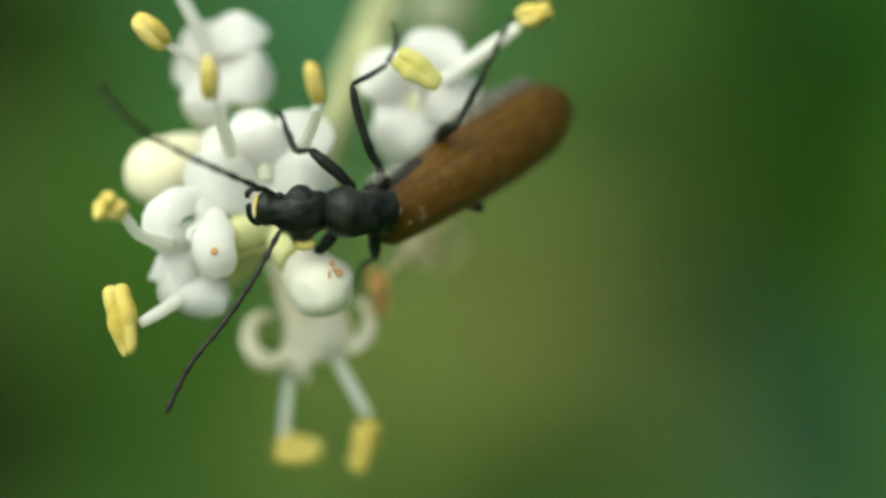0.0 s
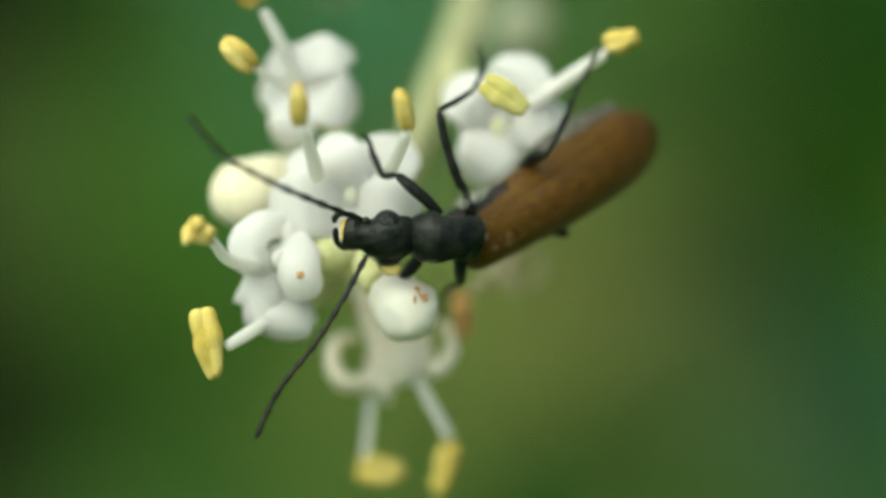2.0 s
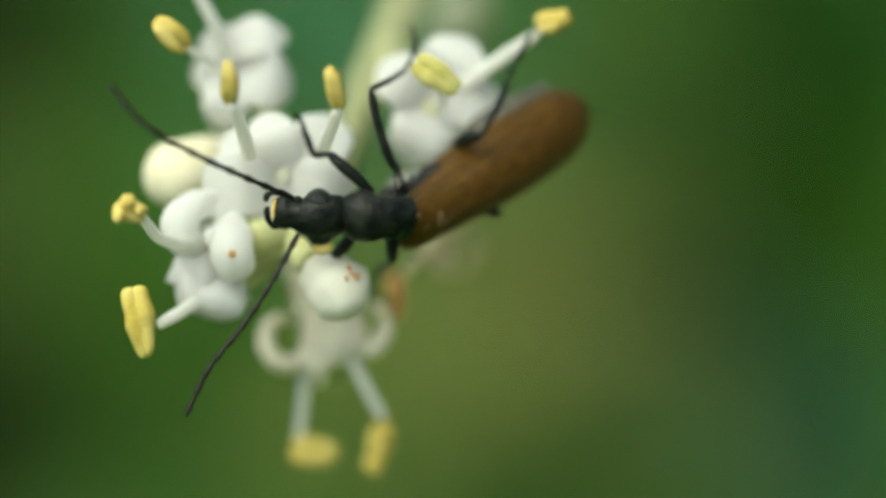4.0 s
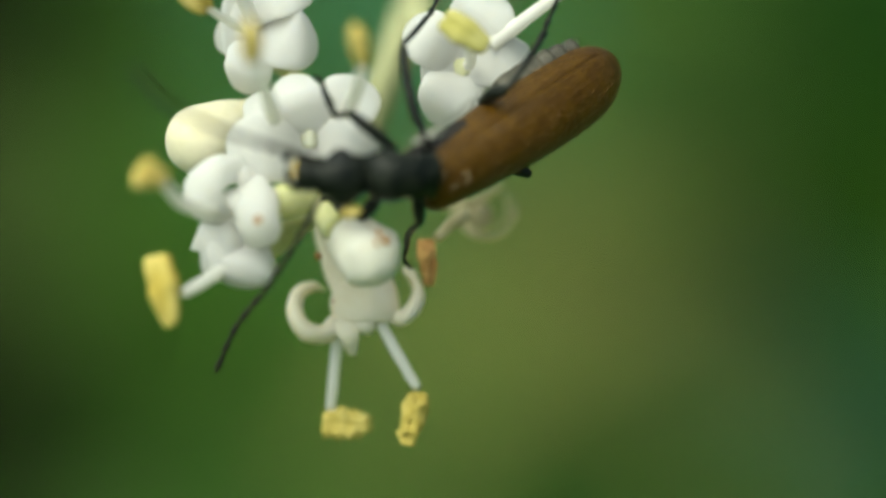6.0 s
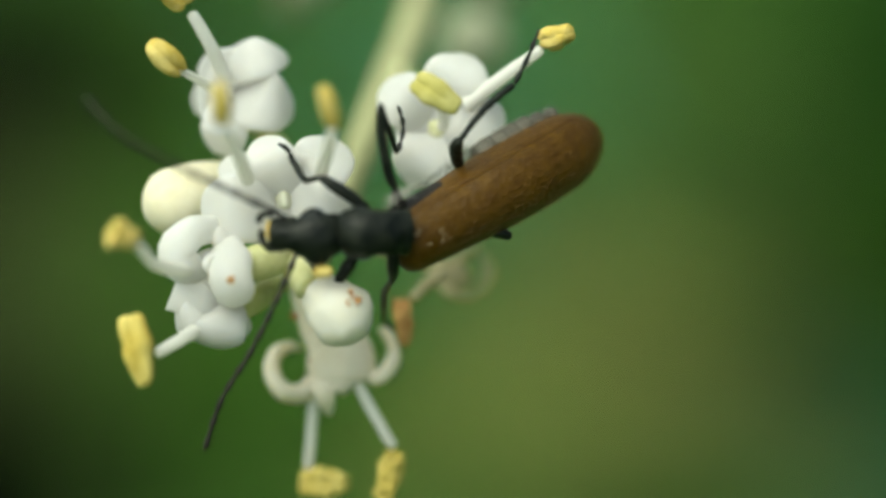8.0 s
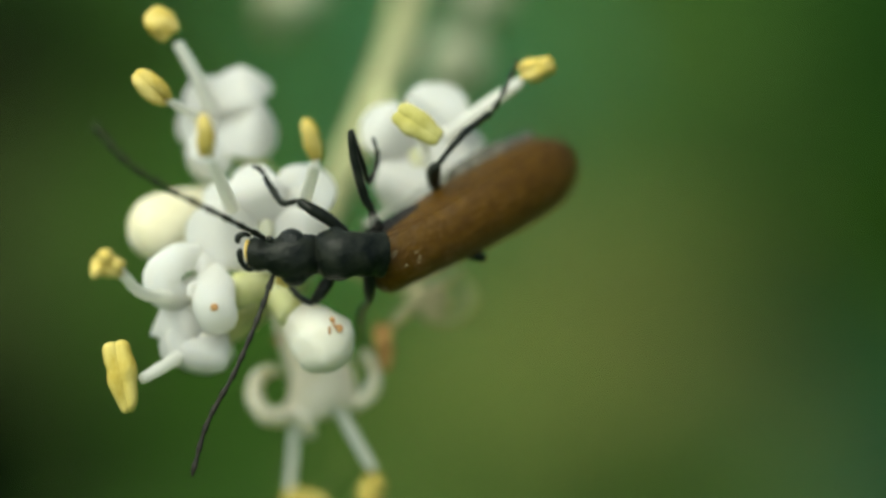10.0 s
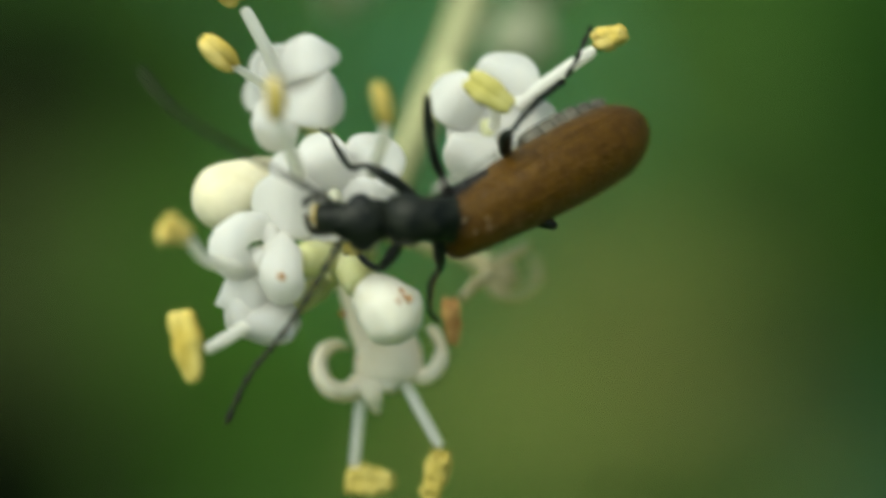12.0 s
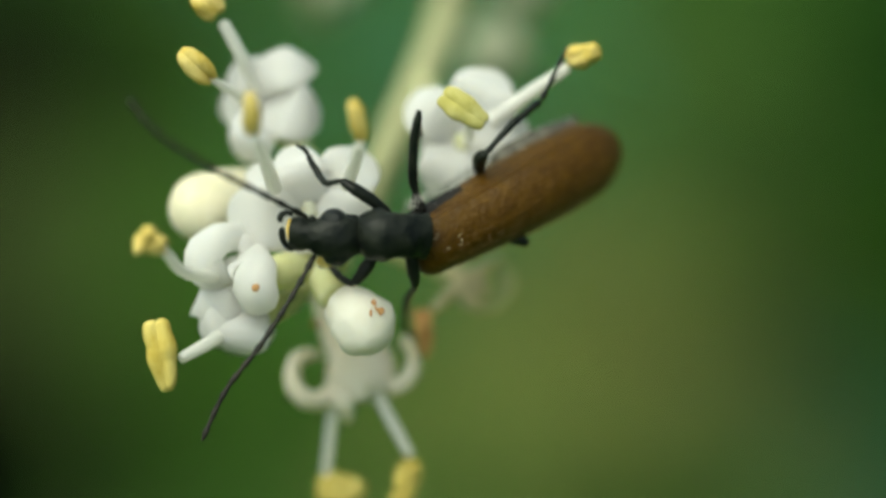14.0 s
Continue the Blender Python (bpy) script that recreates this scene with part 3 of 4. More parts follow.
for dx, dy, w, turn in ((-0.12, 0.0, 0.15, 0.9), (0.03, -0.10, 0.13, -0.7), (0.15, 0.02, 0.13, 0.5)):
    loft([(-1.84 + dx, 5.20 + dy, -0.56), (-1.76 + dx, 5.02 + dy, -1.10), (-1.73 + dx * 0.4, 5.15 + dy, -1.86)], [w * 0.8, w, w * 0.6], [w * 0.5, w * 0.7, w * 0.4],
         rings=20, sides=12, rough=0.09, rate=5.0, twist=turn, bm=bm)
part("anther", bm, WITHERED, fw, "shrivelled brown anther")

# stalks that join the flowers and buds to the stem
for a, b, w, who in (((-3.67, 9.50, 2.10), (-5.59, 6.50, 4.08), 0.30, fa), ((-3.81, 9.00, 1.55), (-4.15, 4.60, 1.34), 0.32, fb), ((-3.73, 9.00, 1.86), (-6.14, 5.50, 2.84), 0.30, bud_b),
                     ((-3.95, 8.80, 1.24), (-4.62, 3.00, 0.63), 0.32, fd), ((-3.98, 8.60, 1.15), (-5.14, 4.00, -0.22), 0.30, fe), ((-4.01, 8.60, 1.12), (-4.06, 3.80, 0.71), 0.30, bud_g),
                     ((-2.10, 13.00, 6.15), (-1.55, 8.00, 4.70), 0.30, fr), ((-3.81, 9.00, 1.55), (-3.02, 8.10, 1.09), 0.24, fw)):
    pedicel(a, b, w, who)

# buds far behind on the stem
for c, w in (((-0.05, 19.00, 7.19), 0.95), ((-5.11, 22.00, 9.52), 1.0), ((0.70, 22.00, 9.39), 0.9)):
    c = Vector(c)
    part("bud", loft([c + Vector((-0.6, 1.4, -1.2)), c + Vector((-0.2, 0.6, -0.5)), c, c + Vector((0.3, -0.4, 0.7))], [0.4, w * 0.8, w, w * 0.7], [0.4, w * 0.8, w, w * 0.7],
                     rings=18, sides=18, start=0.05, end=0.3), BUD_FAR, panicle, "closed cream flower bud")

# ---- the beetle ----
O = (-1.68, 0.80, 1.41)
beetle = thing("beetle", O, "black beetle with long brown wing cases on the white flowers", "beetle")
FACE = (0.10, -0.93, -0.22)


def bug(name, points, wide, thick, mat, parent=None, label="", **more):
    return part(name, loft(points, wide, thick, origin=O, **more), mat, parent or beetle, label)


head = bug("head", [(-5.21, 0.20, 1.41), (-4.98, 0.15, 1.39), (-4.68, 0.10, 1.37), (-4.35, 0.10, 1.33), (-3.93, 0.15, 1.31), (-3.58, 0.30, 1.35), (-3.20, 0.50, 1.37)],
           [0.41, 0.44, 0.43, 0.52, 0.66, 0.56, 0.40], [0.30, 0.36, 0.40, 0.46, 0.50, 0.44, 0.36], BLACK, label="black narrow head", face=FACE, rings=34, sides=26,
           start=0.05, end=0.05, rough=0.06, rate=4.5)
bug("eye", [(-4.42, 0.30, 1.60), (-4.03, 0.16, 1.66), (-3.64, 0.32, 1.60)], [0.32, 0.42, 0.30], [0.36, 0.46, 0.34], EYE, head, "bulging black compound eye", face=FACE, start=0.45, end=0.45, rings=20, sides=22)
bug("eye", [(-4.36, 0.40, 0.97), (-3.96, 0.30, 0.93), (-3.61, 0.42, 1.02)], [0.30, 0.40, 0.28], [0.34, 0.42, 0.32], EYE, head, "bulging black compound eye", face=FACE, start=0.45, end=0.45, rings=20, sides=22)
bug("mouth_plate", [(-5.20, 0.15, 1.79), (-5.23, 0.00, 1.43), (-5.14, 0.15, 1.05)], 0.06, 0.1, YELLOW_HORN, head, "yellowish mouth plate", rings=10, sides=10)
bug("palp", [(-4.98, 0.20, 1.02), (-5.18, 0.20, 0.99), (-5.35, 0.15, 1.16), (-5.41, 0.10, 1.40), (-5.38, 0.10, 1.55)], [0.05, 0.07, 0.08, 0.09, 0.06], [0.05, 0.07, 0.08, 0.09, 0.06], BLACK, head,
    "curved black mouth palp", rings=18, sides=10)
bug("palp", [(-5.11, 0.10, 1.87), (-5.28, 0.00, 1.93), (-5.44, 0.00, 1.85), (-5.46, 0.00, 1.67)], [0.05, 0.07, 0.09, 0.07], [0.05, 0.07, 0.09, 0.07], BLACK, head, "curved black mouth palp", rings=16, sides=10)
bug("antenna_socket", [(-4.73, 0.00, 1.80), (-4.50, 0.00, 1.74)], 0.11, 0.11, BLACK, head, rings=8, sides=10, start=0.4, end=0.4)
bug("pronotum", [(-3.32, 0.50, 1.37), (-3.09, 0.30, 1.37), (-2.74, 0.15, 1.37), (-2.33, 0.20, 1.38), (-1.97, 0.35, 1.39), (-1.55, 0.60, 1.41)],
    [0.42, 0.66, 0.71, 0.60, 0.60, 0.64], [0.32, 0.50, 0.58, 0.52, 0.46, 0.42], BLACK, label="black waisted pronotum with shallow dimples", face=FACE, rings=28, sides=24,
    start=0.06, end=0.04, rough=0.085, rate=4.0)
bug("thorax", [(-2.44, 1.20, 1.34), (-1.55, 1.50, 1.51), (-0.22, 2.20, 2.22)], [0.5, 0.75, 0.8], [0.5, 0.6, 0.6], BLACK_DULL, label="black underside", face=FACE, rings=14, sides=16)
bug("coxa", [(-1.75, 1.00, 1.98), (-1.85, 0.90, 2.28), (-1.93, 0.90, 2.58)], [0.18, 0.15, 0.10], [0.17, 0.14, 0.10], BLACK_DULL, rings=12, sides=12, start=0.2, end=0.2)
for k in range(6):
    # overlapping rings of the abdomen
    q = k / 6
    c0, c1 = Vector((0.30, 3.05, 2.93)), Vector((2.22, 4.30, 4.08))
    a0, a1 = c0.lerp(c1, q), c0.lerp(c1, q + 0.30)
    w = 0.84 - 0.5 * max(q - 0.45, 0)
    bug("abdomen_segment", [a0, a0.lerp(a1, 0.5), a1], [w * 0.84, w * 0.97, w * 0.98], [w * 0.50, w * 0.60, w * 0.58], ABDOMEN, label="grey downy abdomen segment", face=FACE, rings=10, sides=18, start=0.1, end=0.15)

# wing cases: one domed shell, parted along the seam
SHELL_A, SHELL_B = Vector((-1.96, 0.95, 1.02)), Vector((3.63, 4.60, 4.15))
SHELL_AXIS = (SHELL_B - SHELL_A).normalized()
SHELL_SIDE = SHELL_AXIS.cross(Vector((0.12, -0.95, -0.12))).normalized()
SHELL_UP = SHELL_SIDE.cross(SHELL_AXIS).normalized()
SHELL_W = [0.96, 1.00, 1.04, 1.08, 1.12, 1.15, 1.17, 1.17, 1.15, 1.10, 1.02, 0.92]
SHELL_H = [0.70, 0.84, 0.96, 1.04, 1.10, 1.12, 1.12, 1.09, 1.00, 0.88, 0.74, 0.60]


SEAM = -0.75


def shell_point(u, a):
    """A place on the domed wing cases: u along them, a across in radians from the seam."""
    w, h = catmull(SHELL_W, u), catmull(SHELL_H, u)
    w *= 0.80 + 0.09 * min(u / 0.45, 1) if a < 0 else 0.94
    # round shoulders and a round tip
    r = math.sqrt(max(1 - (max(0.075 - u, 0) / 0.075) ** 2.4, 0.04)) * math.sqrt(max(1 - (max(u - 0.80, 0) / 0.20) ** 2.2, 0.006))
    w, h = w * r, h * r
    c = SHELL_A.lerp(SHELL_B, u) + SHELL_UP * (0.16 * math.sin(math.pi * u) - 0.32)
    dip = -0.010 * math.exp(-((a - SEAM) / 0.05) ** 2)
    ribs = 0.008 * math.sin(a * 26) * math.sin(math.pi * u)
    h += 0.09 * math.exp(-((u - 0.14) / 0.09) ** 2 - ((a + 0.85) / 0.35) ** 2)
    wob = 0.02 * noise.noise(Vector((u * 5, a * 2, 3.0)))
    return c + SHELL_SIDE * (w * math.sin(a)) + SHELL_UP * (h * math.cos(a) + dip + ribs + wob)


def wing_case(sign):
    bm = bmesh.new()
    n, m = 44, 30
    rows = []
    for i in range(n + 1):
        u = i / n
        u = u - 0.035 * math.sin(2 * math.pi * u)
        rows.append([bm.verts.new((shell_point(u, SEAM + sign * (0.002 + (1.73 - sign * SEAM) * k / m)) - Vector(O)) * MM) for k in range(m + 1)])
    for p, q in zip(rows, rows[1:]):
        for k in range(m):
            bm.faces.new((p[k], p[k + 1], q[k + 1], q[k])).smooth = True
    bmesh.ops.recalc_face_normals(bm, faces=bm.faces)
    bmesh.ops.solidify(bm, geom=list(bm.faces), thickness=0.05 * MM)
    return part("elytron", bm, ELYTRON, beetle, "brown pitted wing case with fine hairs")


def hairs(parent, sign, count, seed):
    """Short slanting hairs over a wing case."""
    rng = random.Random(seed)
    bm = bmesh.new()
    for _ in range(count):
        u, a = rng.uniform(0.03, 0.97), SEAM + sign * rng.uniform(0.03, 1.55 - sign * SEAM)
        p = shell_point(u, a)
        d = (shell_point(min(u + 0.02, 1), a) - p).normalized()
        nrm = (p - SHELL_A.lerp(SHELL_B, u)).normalized()
        tip = p + (d * rng.uniform(0.6, 1.0) + nrm * rng.uniform(0.25, 0.7) + Vector((rng.uniform(-0.2, 0.2),) * 3)) * rng.uniform(0.08, 0.14)
        w = d.cross(nrm).normalized() * 0.0035
        vs = [bm.verts.new((x - Vector(O)) * MM) for x in (p - w, p + w, tip, p + nrm * 0.008)]
        bm.faces.new(vs[:3])
        bm.faces.new((vs[0], vs[2], vs[3]))
        bm.faces.new((vs[1], vs[3], vs[2]))
    ob = part("hairs", bm, HAIR, parent, "fine golden hairs")
    ob["kind"] = "stuff"


for sign, seed in ((1, 5), (-1, 6)):
    hairs(wing_case(sign), sign, 1500 if sign > 0 else 700, seed)

# pale down along the wing cases' upper edge
def down(name, count, root, lean, long, mat, label, seed):
    """Fine hairs as slim three-sided spikes; root and lean give each one's place and way."""
    rng = random.Random(seed)
    bm = bmesh.new()
    for _ in range(count):
        p, d = root(rng), lean(rng).normalized()
        q = d.orthogonal().normalized() * 0.007
        r = d.cross(q).normalized() * 0.007
        a, b, c, e = [bm.verts.new((v - Vector(O)) * MM) for v in (p - q, p + q, p + r, p + d * rng.uniform(*long))]
        for f in ((a, b, e), (b, c, e), (c, a, e)):
            bm.faces.new(f)
    part(name, bm, mat, beetle, label)["kind"] = "stuff"


down("down", 600, lambda r: shell_point(0.02 + 0.86 * r.random() ** 1.25, -1.70 + r.uniform(-0.1, 0.25)) - SHELL_SIDE * r.uniform(0.0, 0.18) - SHELL_UP * r.uniform(0, 0.25),
     lambda r: SHELL_AXIS * r.uniform(-0.05, 0.9) - SHELL_SIDE * r.uniform(0.3, 1.0) + SHELL_UP * r.uniform(-0.3, 0.5), (0.10, 0.26), DOWN, "fine grey down beside the wing cases", 12)
down("hip_down", 320, lambda r: Vector((-2.02, 0.85, 2.16)).lerp(Vector((-1.30, 0.95, 2.62)), r.random() ** 1.4) + Vector((r.gauss(0, 0.07), r.uniform(-0.15, 0.2), r.gauss(0, 0.07))),
     lambda r: Vector((r.uniform(-0.7, 0.5), r.uniform(-0.8, 0.1), r.uniform(0.1, 1.0))), (0.12, 0.26), DOWN_PALE, "pale down round the hips", 13)


TOES = [0.06, 0.095, 0.055, 0.09, 0.055, 0.085, 0.05, 0.065, 0.04]


def limb(name, points, wide, mat=BLACK, label="", segments=(), rings=18, rough=0.02):
    """A leg or feeler with its joint as origin; segments: further pieces (name, points, widths) carried by it, each with its own joint."""
    j = Vector(points[0])
    wide = [w * 0.92 for w in wide]
    ob = part(name, loft(points, wide, [w * 0.9 for w in wide], rings=rings, sides=10, start=0.04, end=0.06, rough=rough, rate=6, origin=j), mat, beetle, label, at=j - Vector(O))
    made = [ob]
    for n, pts, w in segments:
        k = Vector(pts[0])
        w = [v * 0.86 for v in w]
        made.append(part(n, loft(pts, w, [v * 0.9 for v in w], rings=30, sides=9, start=0.05, end=0.08, rough=0.025, rate=7, origin=k), mat, ob, at=k - j))
    return made


BEADS = [0.05] + [0.062, 0.076, 0.092, 0.064] * 11 + [0.042]


def antenna(points, label):
    """A feeler of eleven club-shaped joints; its root is the origin."""
    j = Vector(points[0])
    return part("antenna", loft(points, BEADS, [w * 0.95 for w in BEADS], rings=130, sides=9, start=0.01, end=0.03, origin=j), FEELER, beetle, label, at=j - Vector(O))


LOW_BASE, LOW_TIP = (-4.52, 0.20, 0.85), (-7.43, -0.10, -4.16)
antenna_low = antenna([LOW_BASE, (-5.14, 0.00, -0.33), (-5.93, -0.10, -1.61), (-6.81, -0.10, -2.80), LOW_TIP], "long thin black antenna of small segments")
UP_BASE, UP_TIP = (-4.73, 0.00, 1.82), (-9.29, -3.60, 4.80)
antenna_up = antenna([UP_BASE, (-5.81, -1.70, 2.38), (-7.09, -2.90, 3.03), (-8.37, -3.50, 3.80), UP_TIP], "long thin black antenna of small segments")
front_up = limb("leg", [(-2.58, 0.60, 1.96), (-3.04, 0.32, 2.30), (-3.48, 0.18, 2.58), (-3.89, 0.30, 2.82)], [0.13, 0.18, 0.18, 0.11], label="black front leg", segments=(
    ("tibia", [(-3.86, 0.30, 2.82), (-4.28, 0.60, 2.75), (-4.53, 0.90, 3.03), (-4.76, 1.00, 3.41)], [0.08, 0.10, 0.11, 0.09]), ("tarsus", [(-4.73, 1.00, 3.36), (-4.89, 1.10, 3.63), (-5.13, 1.20, 3.77)], TOES)))
M_HIP, M_KNEE = (-1.91, 0.90, 2.52), (-1.83, -0.10, 4.67)
mid_up = limb("leg", [M_HIP, (-1.99, 0.60, 2.99), (-1.96, 0.20, 3.88), M_KNEE], [0.115, 0.14, 0.14, 0.105], label="black middle leg", segments=(
    ("tibia", [M_KNEE, (-1.86, 0.70, 4.54), (-1.92, 1.70, 4.45)], [0.08, 0.10, 0.08]), ("tarsus", [(-1.92, 1.70, 4.45), (-1.85, 2.40, 4.09), (-2.03, 3.00, 4.11)], TOES)))
H_HIP, H_KNEE, H_SHIN, H_TOE = (-0.26, 2.50, 3.16), (-0.07, 1.20, 3.62), (1.37, 1.90, 5.07), (2.03, 2.20, 6.55)
hind_up = limb("leg", [H_HIP, (-0.27, 2.05, 3.30), (-0.22, 1.55, 3.50), H_KNEE], [0.15, 0.19, 0.20, 0.13], label="black hind leg", segments=(
    ("tibia", [H_KNEE, (0.59, 1.30, 4.38), H_SHIN], [0.09, 0.11, 0.12]),
    ("tarsus", [H_SHIN, (1.62, 2.10, 5.58), (1.87, 2.20, 6.15), H_TOE], TOES)))
limb("leg", [(-2.99, 0.80, 0.85), (-3.23, 0.90, 0.46), (-3.53, 1.00, 0.08)], [0.17, 0.20, 0.12], label="black front leg", segments=(
    ("tibia", [(-3.50, 1.00, 0.08), (-3.84, 1.30, 0.22), (-4.16, 1.60, 0.53)], [0.09, 0.11, 0.09]), ("tarsus", [(-4.13, 1.60, 0.52), (-4.34, 1.90, 0.59), (-4.55, 2.10, 0.41)], TOES)))
L_HIP, L_KNEE, L_SHIN, L_TOE = (-2.01, 0.80, 0.87), (-1.88, 1.40, 0.07), (-2.24, 4.40, -0.87), (-2.00, 4.85, -1.38)
mid_low = limb("leg", [L_HIP, (-1.94, 1.00, 0.48), L_KNEE], [0.17, 0.19, 0.13], label="black middle leg", segments=(
    ("tibia", [L_KNEE, (-2.16, 3.00, -0.32), L_SHIN], [0.09, 0.11, 0.09]), ("tarsus", [L_SHIN, (-2.24, 4.75, -1.11), L_TOE], TOES)))
limb("leg", [(-0.06, 2.20, 1.82), (0.55, 2.50, 1.47), (1.10, 2.70, 1.25)], [0.16, 0.2, 0.14], label="black hind leg", segments=(
    ("tibia", [(1.07, 2.70, 1.26), (0.53, 3.80, 1.34), (0.06, 4.80, 1.42)], [0.09, 0.1, 0.09]), ("tarsus", [(0.06, 4.80, 1.42), (-0.17, 5.00, 1.34), (-0.41, 5.10, 1.23)], TOES)))
for k, (p, q) in enumerate((((-1.07, 0.20, 1.48), (-0.92, 0.20, 1.54)), ((-1.03, 0.20, 1.33), (-0.96, 0.20, 1.45)), ((-0.50, 0.50, 1.40), (-0.41, 0.50, 1.52)), ((-0.82, 0.40, 1.06), (-0.65, 0.40, 1.13)),
                            ((-0.50, 0.60, 1.16), (-0.35, 0.60, 1.22)), ((-1.12, 0.20, 1.36), (-1.06, 0.20, 1.42)), ((-0.43, 0.60, 1.28), (-0.38, 0.60, 1.37)))):
    # pale scratches laid on the shell
    mid = (Vector(p) + Vector(q)) / 2 - SHELL_A
    u = mid.dot(SHELL_AXIS) / (SHELL_B - SHELL_A).length
    a = math.asin(max(-0.95, min(0.95, mid.dot(SHELL_SIDE) / catmull(SHELL_W, u))))
    c = shell_point(u, a) + (shell_point(u, a) - SHELL_A.lerp(SHELL_B, u)).normalized() * 0.008
    d = (Vector(q) - Vector(p)) * 0.5
    bug("scratch", [c - d, c + d], 0.009, 0.008, SCRATCH, label="pale scratch on the wing case", rings=4, sides=6)


# ---- shrubs behind: shoots with leaves, the darkest coloured as shaded gaps ----
def leaf_mesh(length, width, bend, fold):
    bm = bmesh.new()
    n, m = 10, 6
    rows = []
    for i in range(n + 1):
        u = i / n
        w = width * (math.sin(math.pi * min(u * 1.02, 1.0)) ** 0.75) * (1 - 0.25 * u) + 0.3
        row = []
        for k in range(m + 1):
            s = 2 * k / m - 1
            row.append(bm.verts.new(Vector((s * w, u * length, bend * length * u * u * -1 + fold * abs(s) * w)) * MM))
        rows.append(row)
    for a, b in zip(rows, rows[1:]):
        for k in range(m):
            bm.faces.new((a[k], a[k + 1], b[k + 1], b[k])).smooth = True
    bmesh.ops.solidify(bm, geom=list(bm.faces), thickness=0.35 * MM)
    return bm


def shoot(foot, label, leaves, mat):
    """A leafy shoot: a twig from the soil and its leaves (centre, length, half width, tilt and turn in degrees)."""
    root = thing("leafy_shoot", (0, 0, 0), label, "shrub", "shoots behind the panicle")
    ends = [Vector(c) for c, *_ in leaves]
    top = sum(ends, Vector()) / len(ends) + Vector((0, 15, 0))
    part("twig", loft([foot, tuple(Vector(foot) * 0.5 + top * 0.5 + Vector((0, 30, 0))), tuple(top)], [3.0, 1.2, 0.5], [3.0, 1.2, 0.5], rings=16, sides=8, end=0), BARK, root)
    for c, length, half, tilt, turn, roll in leaves:
        lf = part("leaf", leaf_mesh(length, half, 0.12, 0.18), mat, root)
        m = pose(0, 0, 0, tilt, roll, turn)
        lf.matrix_basis = Matrix.Translation(Vector(c) * MM) @ m @ Matrix.Translation(Vector((0, -length / 2, 0)) * MM)
    return root


shoot((-60, 700, -1050), "bluish green leaves on a thin twig, far behind the flowers",
      [((-8.91, 228.00, 14.49), 28, 10.3, 56, 80, 0), ((-15.35, 240.00, 19.66), 28, 9.3, 56, 110, 0), ((-1.81, 234.00, 16.96), 28, 9.5, 56, 60, 0), ((-12.57, 247.00, 7.42), 18, 6.4, 56, 40, 0)], LEAF_TEAL)
shoot((40, 700, -1050), "olive green leaves on a thin twig, far behind the flowers",
      [((0.67, 221.00, -7.54), 30, 12.5, 46, -70, 0), ((-7.34, 234.00, -12.40), 26, 10.2, 46, 100, 0), ((6.66, 228.00, -8.45), 30, 11.5, 46, 60, 0), ((1.49, 231.00, -0.56), 28, 10.5, 46, 30, 0), ((7.69, 240.00, -2.14), 24, 9, 46, 0, 0)], LEAF_OLIVE)
shoot((-90, 700, -1050), "fresh green leaves on a thin twig, far behind the flowers",
      [((-22.48, 247.00, -3.14), 24, 8.5, 54, 20, 0), ((-19.61, 260.00, -9.75), 24, 8.5, 54, 60, 0), ((-26.92, 254.00, -7.96), 22, 7.5, 54, 80, 0), ((-25.25, 254.00, 3.24), 19, 6.6, 54, 60, 0), ((-26.40, 216.00, 4.60), 22, 7.5, 54, 30, 0), ((-27.50, 216.00, -4.00), 20, 6.5, 54, 60, 0)], LEAF_GREEN)
shoot((20, 730, -1050), "mid green leaves on a thin twig, far behind the flowers",
      [((8.20, 236.00, 12.00), 26, 9.0, 50, 30, 0), ((7.60, 244.00, 5.60), 26, 9.0, 50, 60, 0), ((4.20, 250.00, 15.50), 22, 7.5, 50, 100, 0)], LEAF_MID)
shoot((70, 760, -1050), "green leaves on a thin twig, further behind the flowers",
      [((34.00, 258.00, 1.50), 24, 8.0, 54, 20, 0), ((15.07, 273.00, 3.15), 28, 10.2, 54, 20, 0), ((8.55, 280.00, 11.36), 26, 9.2, 54, 70, 0), ((17.39, 280.00, -5.32), 25, 8.1, 54, 40, 0), ((17.47, 290.00, 11.59), 26, 8, 56, 30, 0)], LEAF_GREEN)
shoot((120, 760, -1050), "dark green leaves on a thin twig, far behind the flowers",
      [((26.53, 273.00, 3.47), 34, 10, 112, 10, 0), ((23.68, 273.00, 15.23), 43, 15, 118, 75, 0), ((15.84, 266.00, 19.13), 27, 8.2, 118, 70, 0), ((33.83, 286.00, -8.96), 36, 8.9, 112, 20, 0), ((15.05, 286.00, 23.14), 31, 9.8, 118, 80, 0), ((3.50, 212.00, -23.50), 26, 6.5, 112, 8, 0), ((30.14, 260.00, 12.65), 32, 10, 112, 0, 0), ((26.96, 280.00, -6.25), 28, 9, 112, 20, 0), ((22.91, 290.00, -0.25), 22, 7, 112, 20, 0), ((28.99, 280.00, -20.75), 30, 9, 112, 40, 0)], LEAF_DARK)
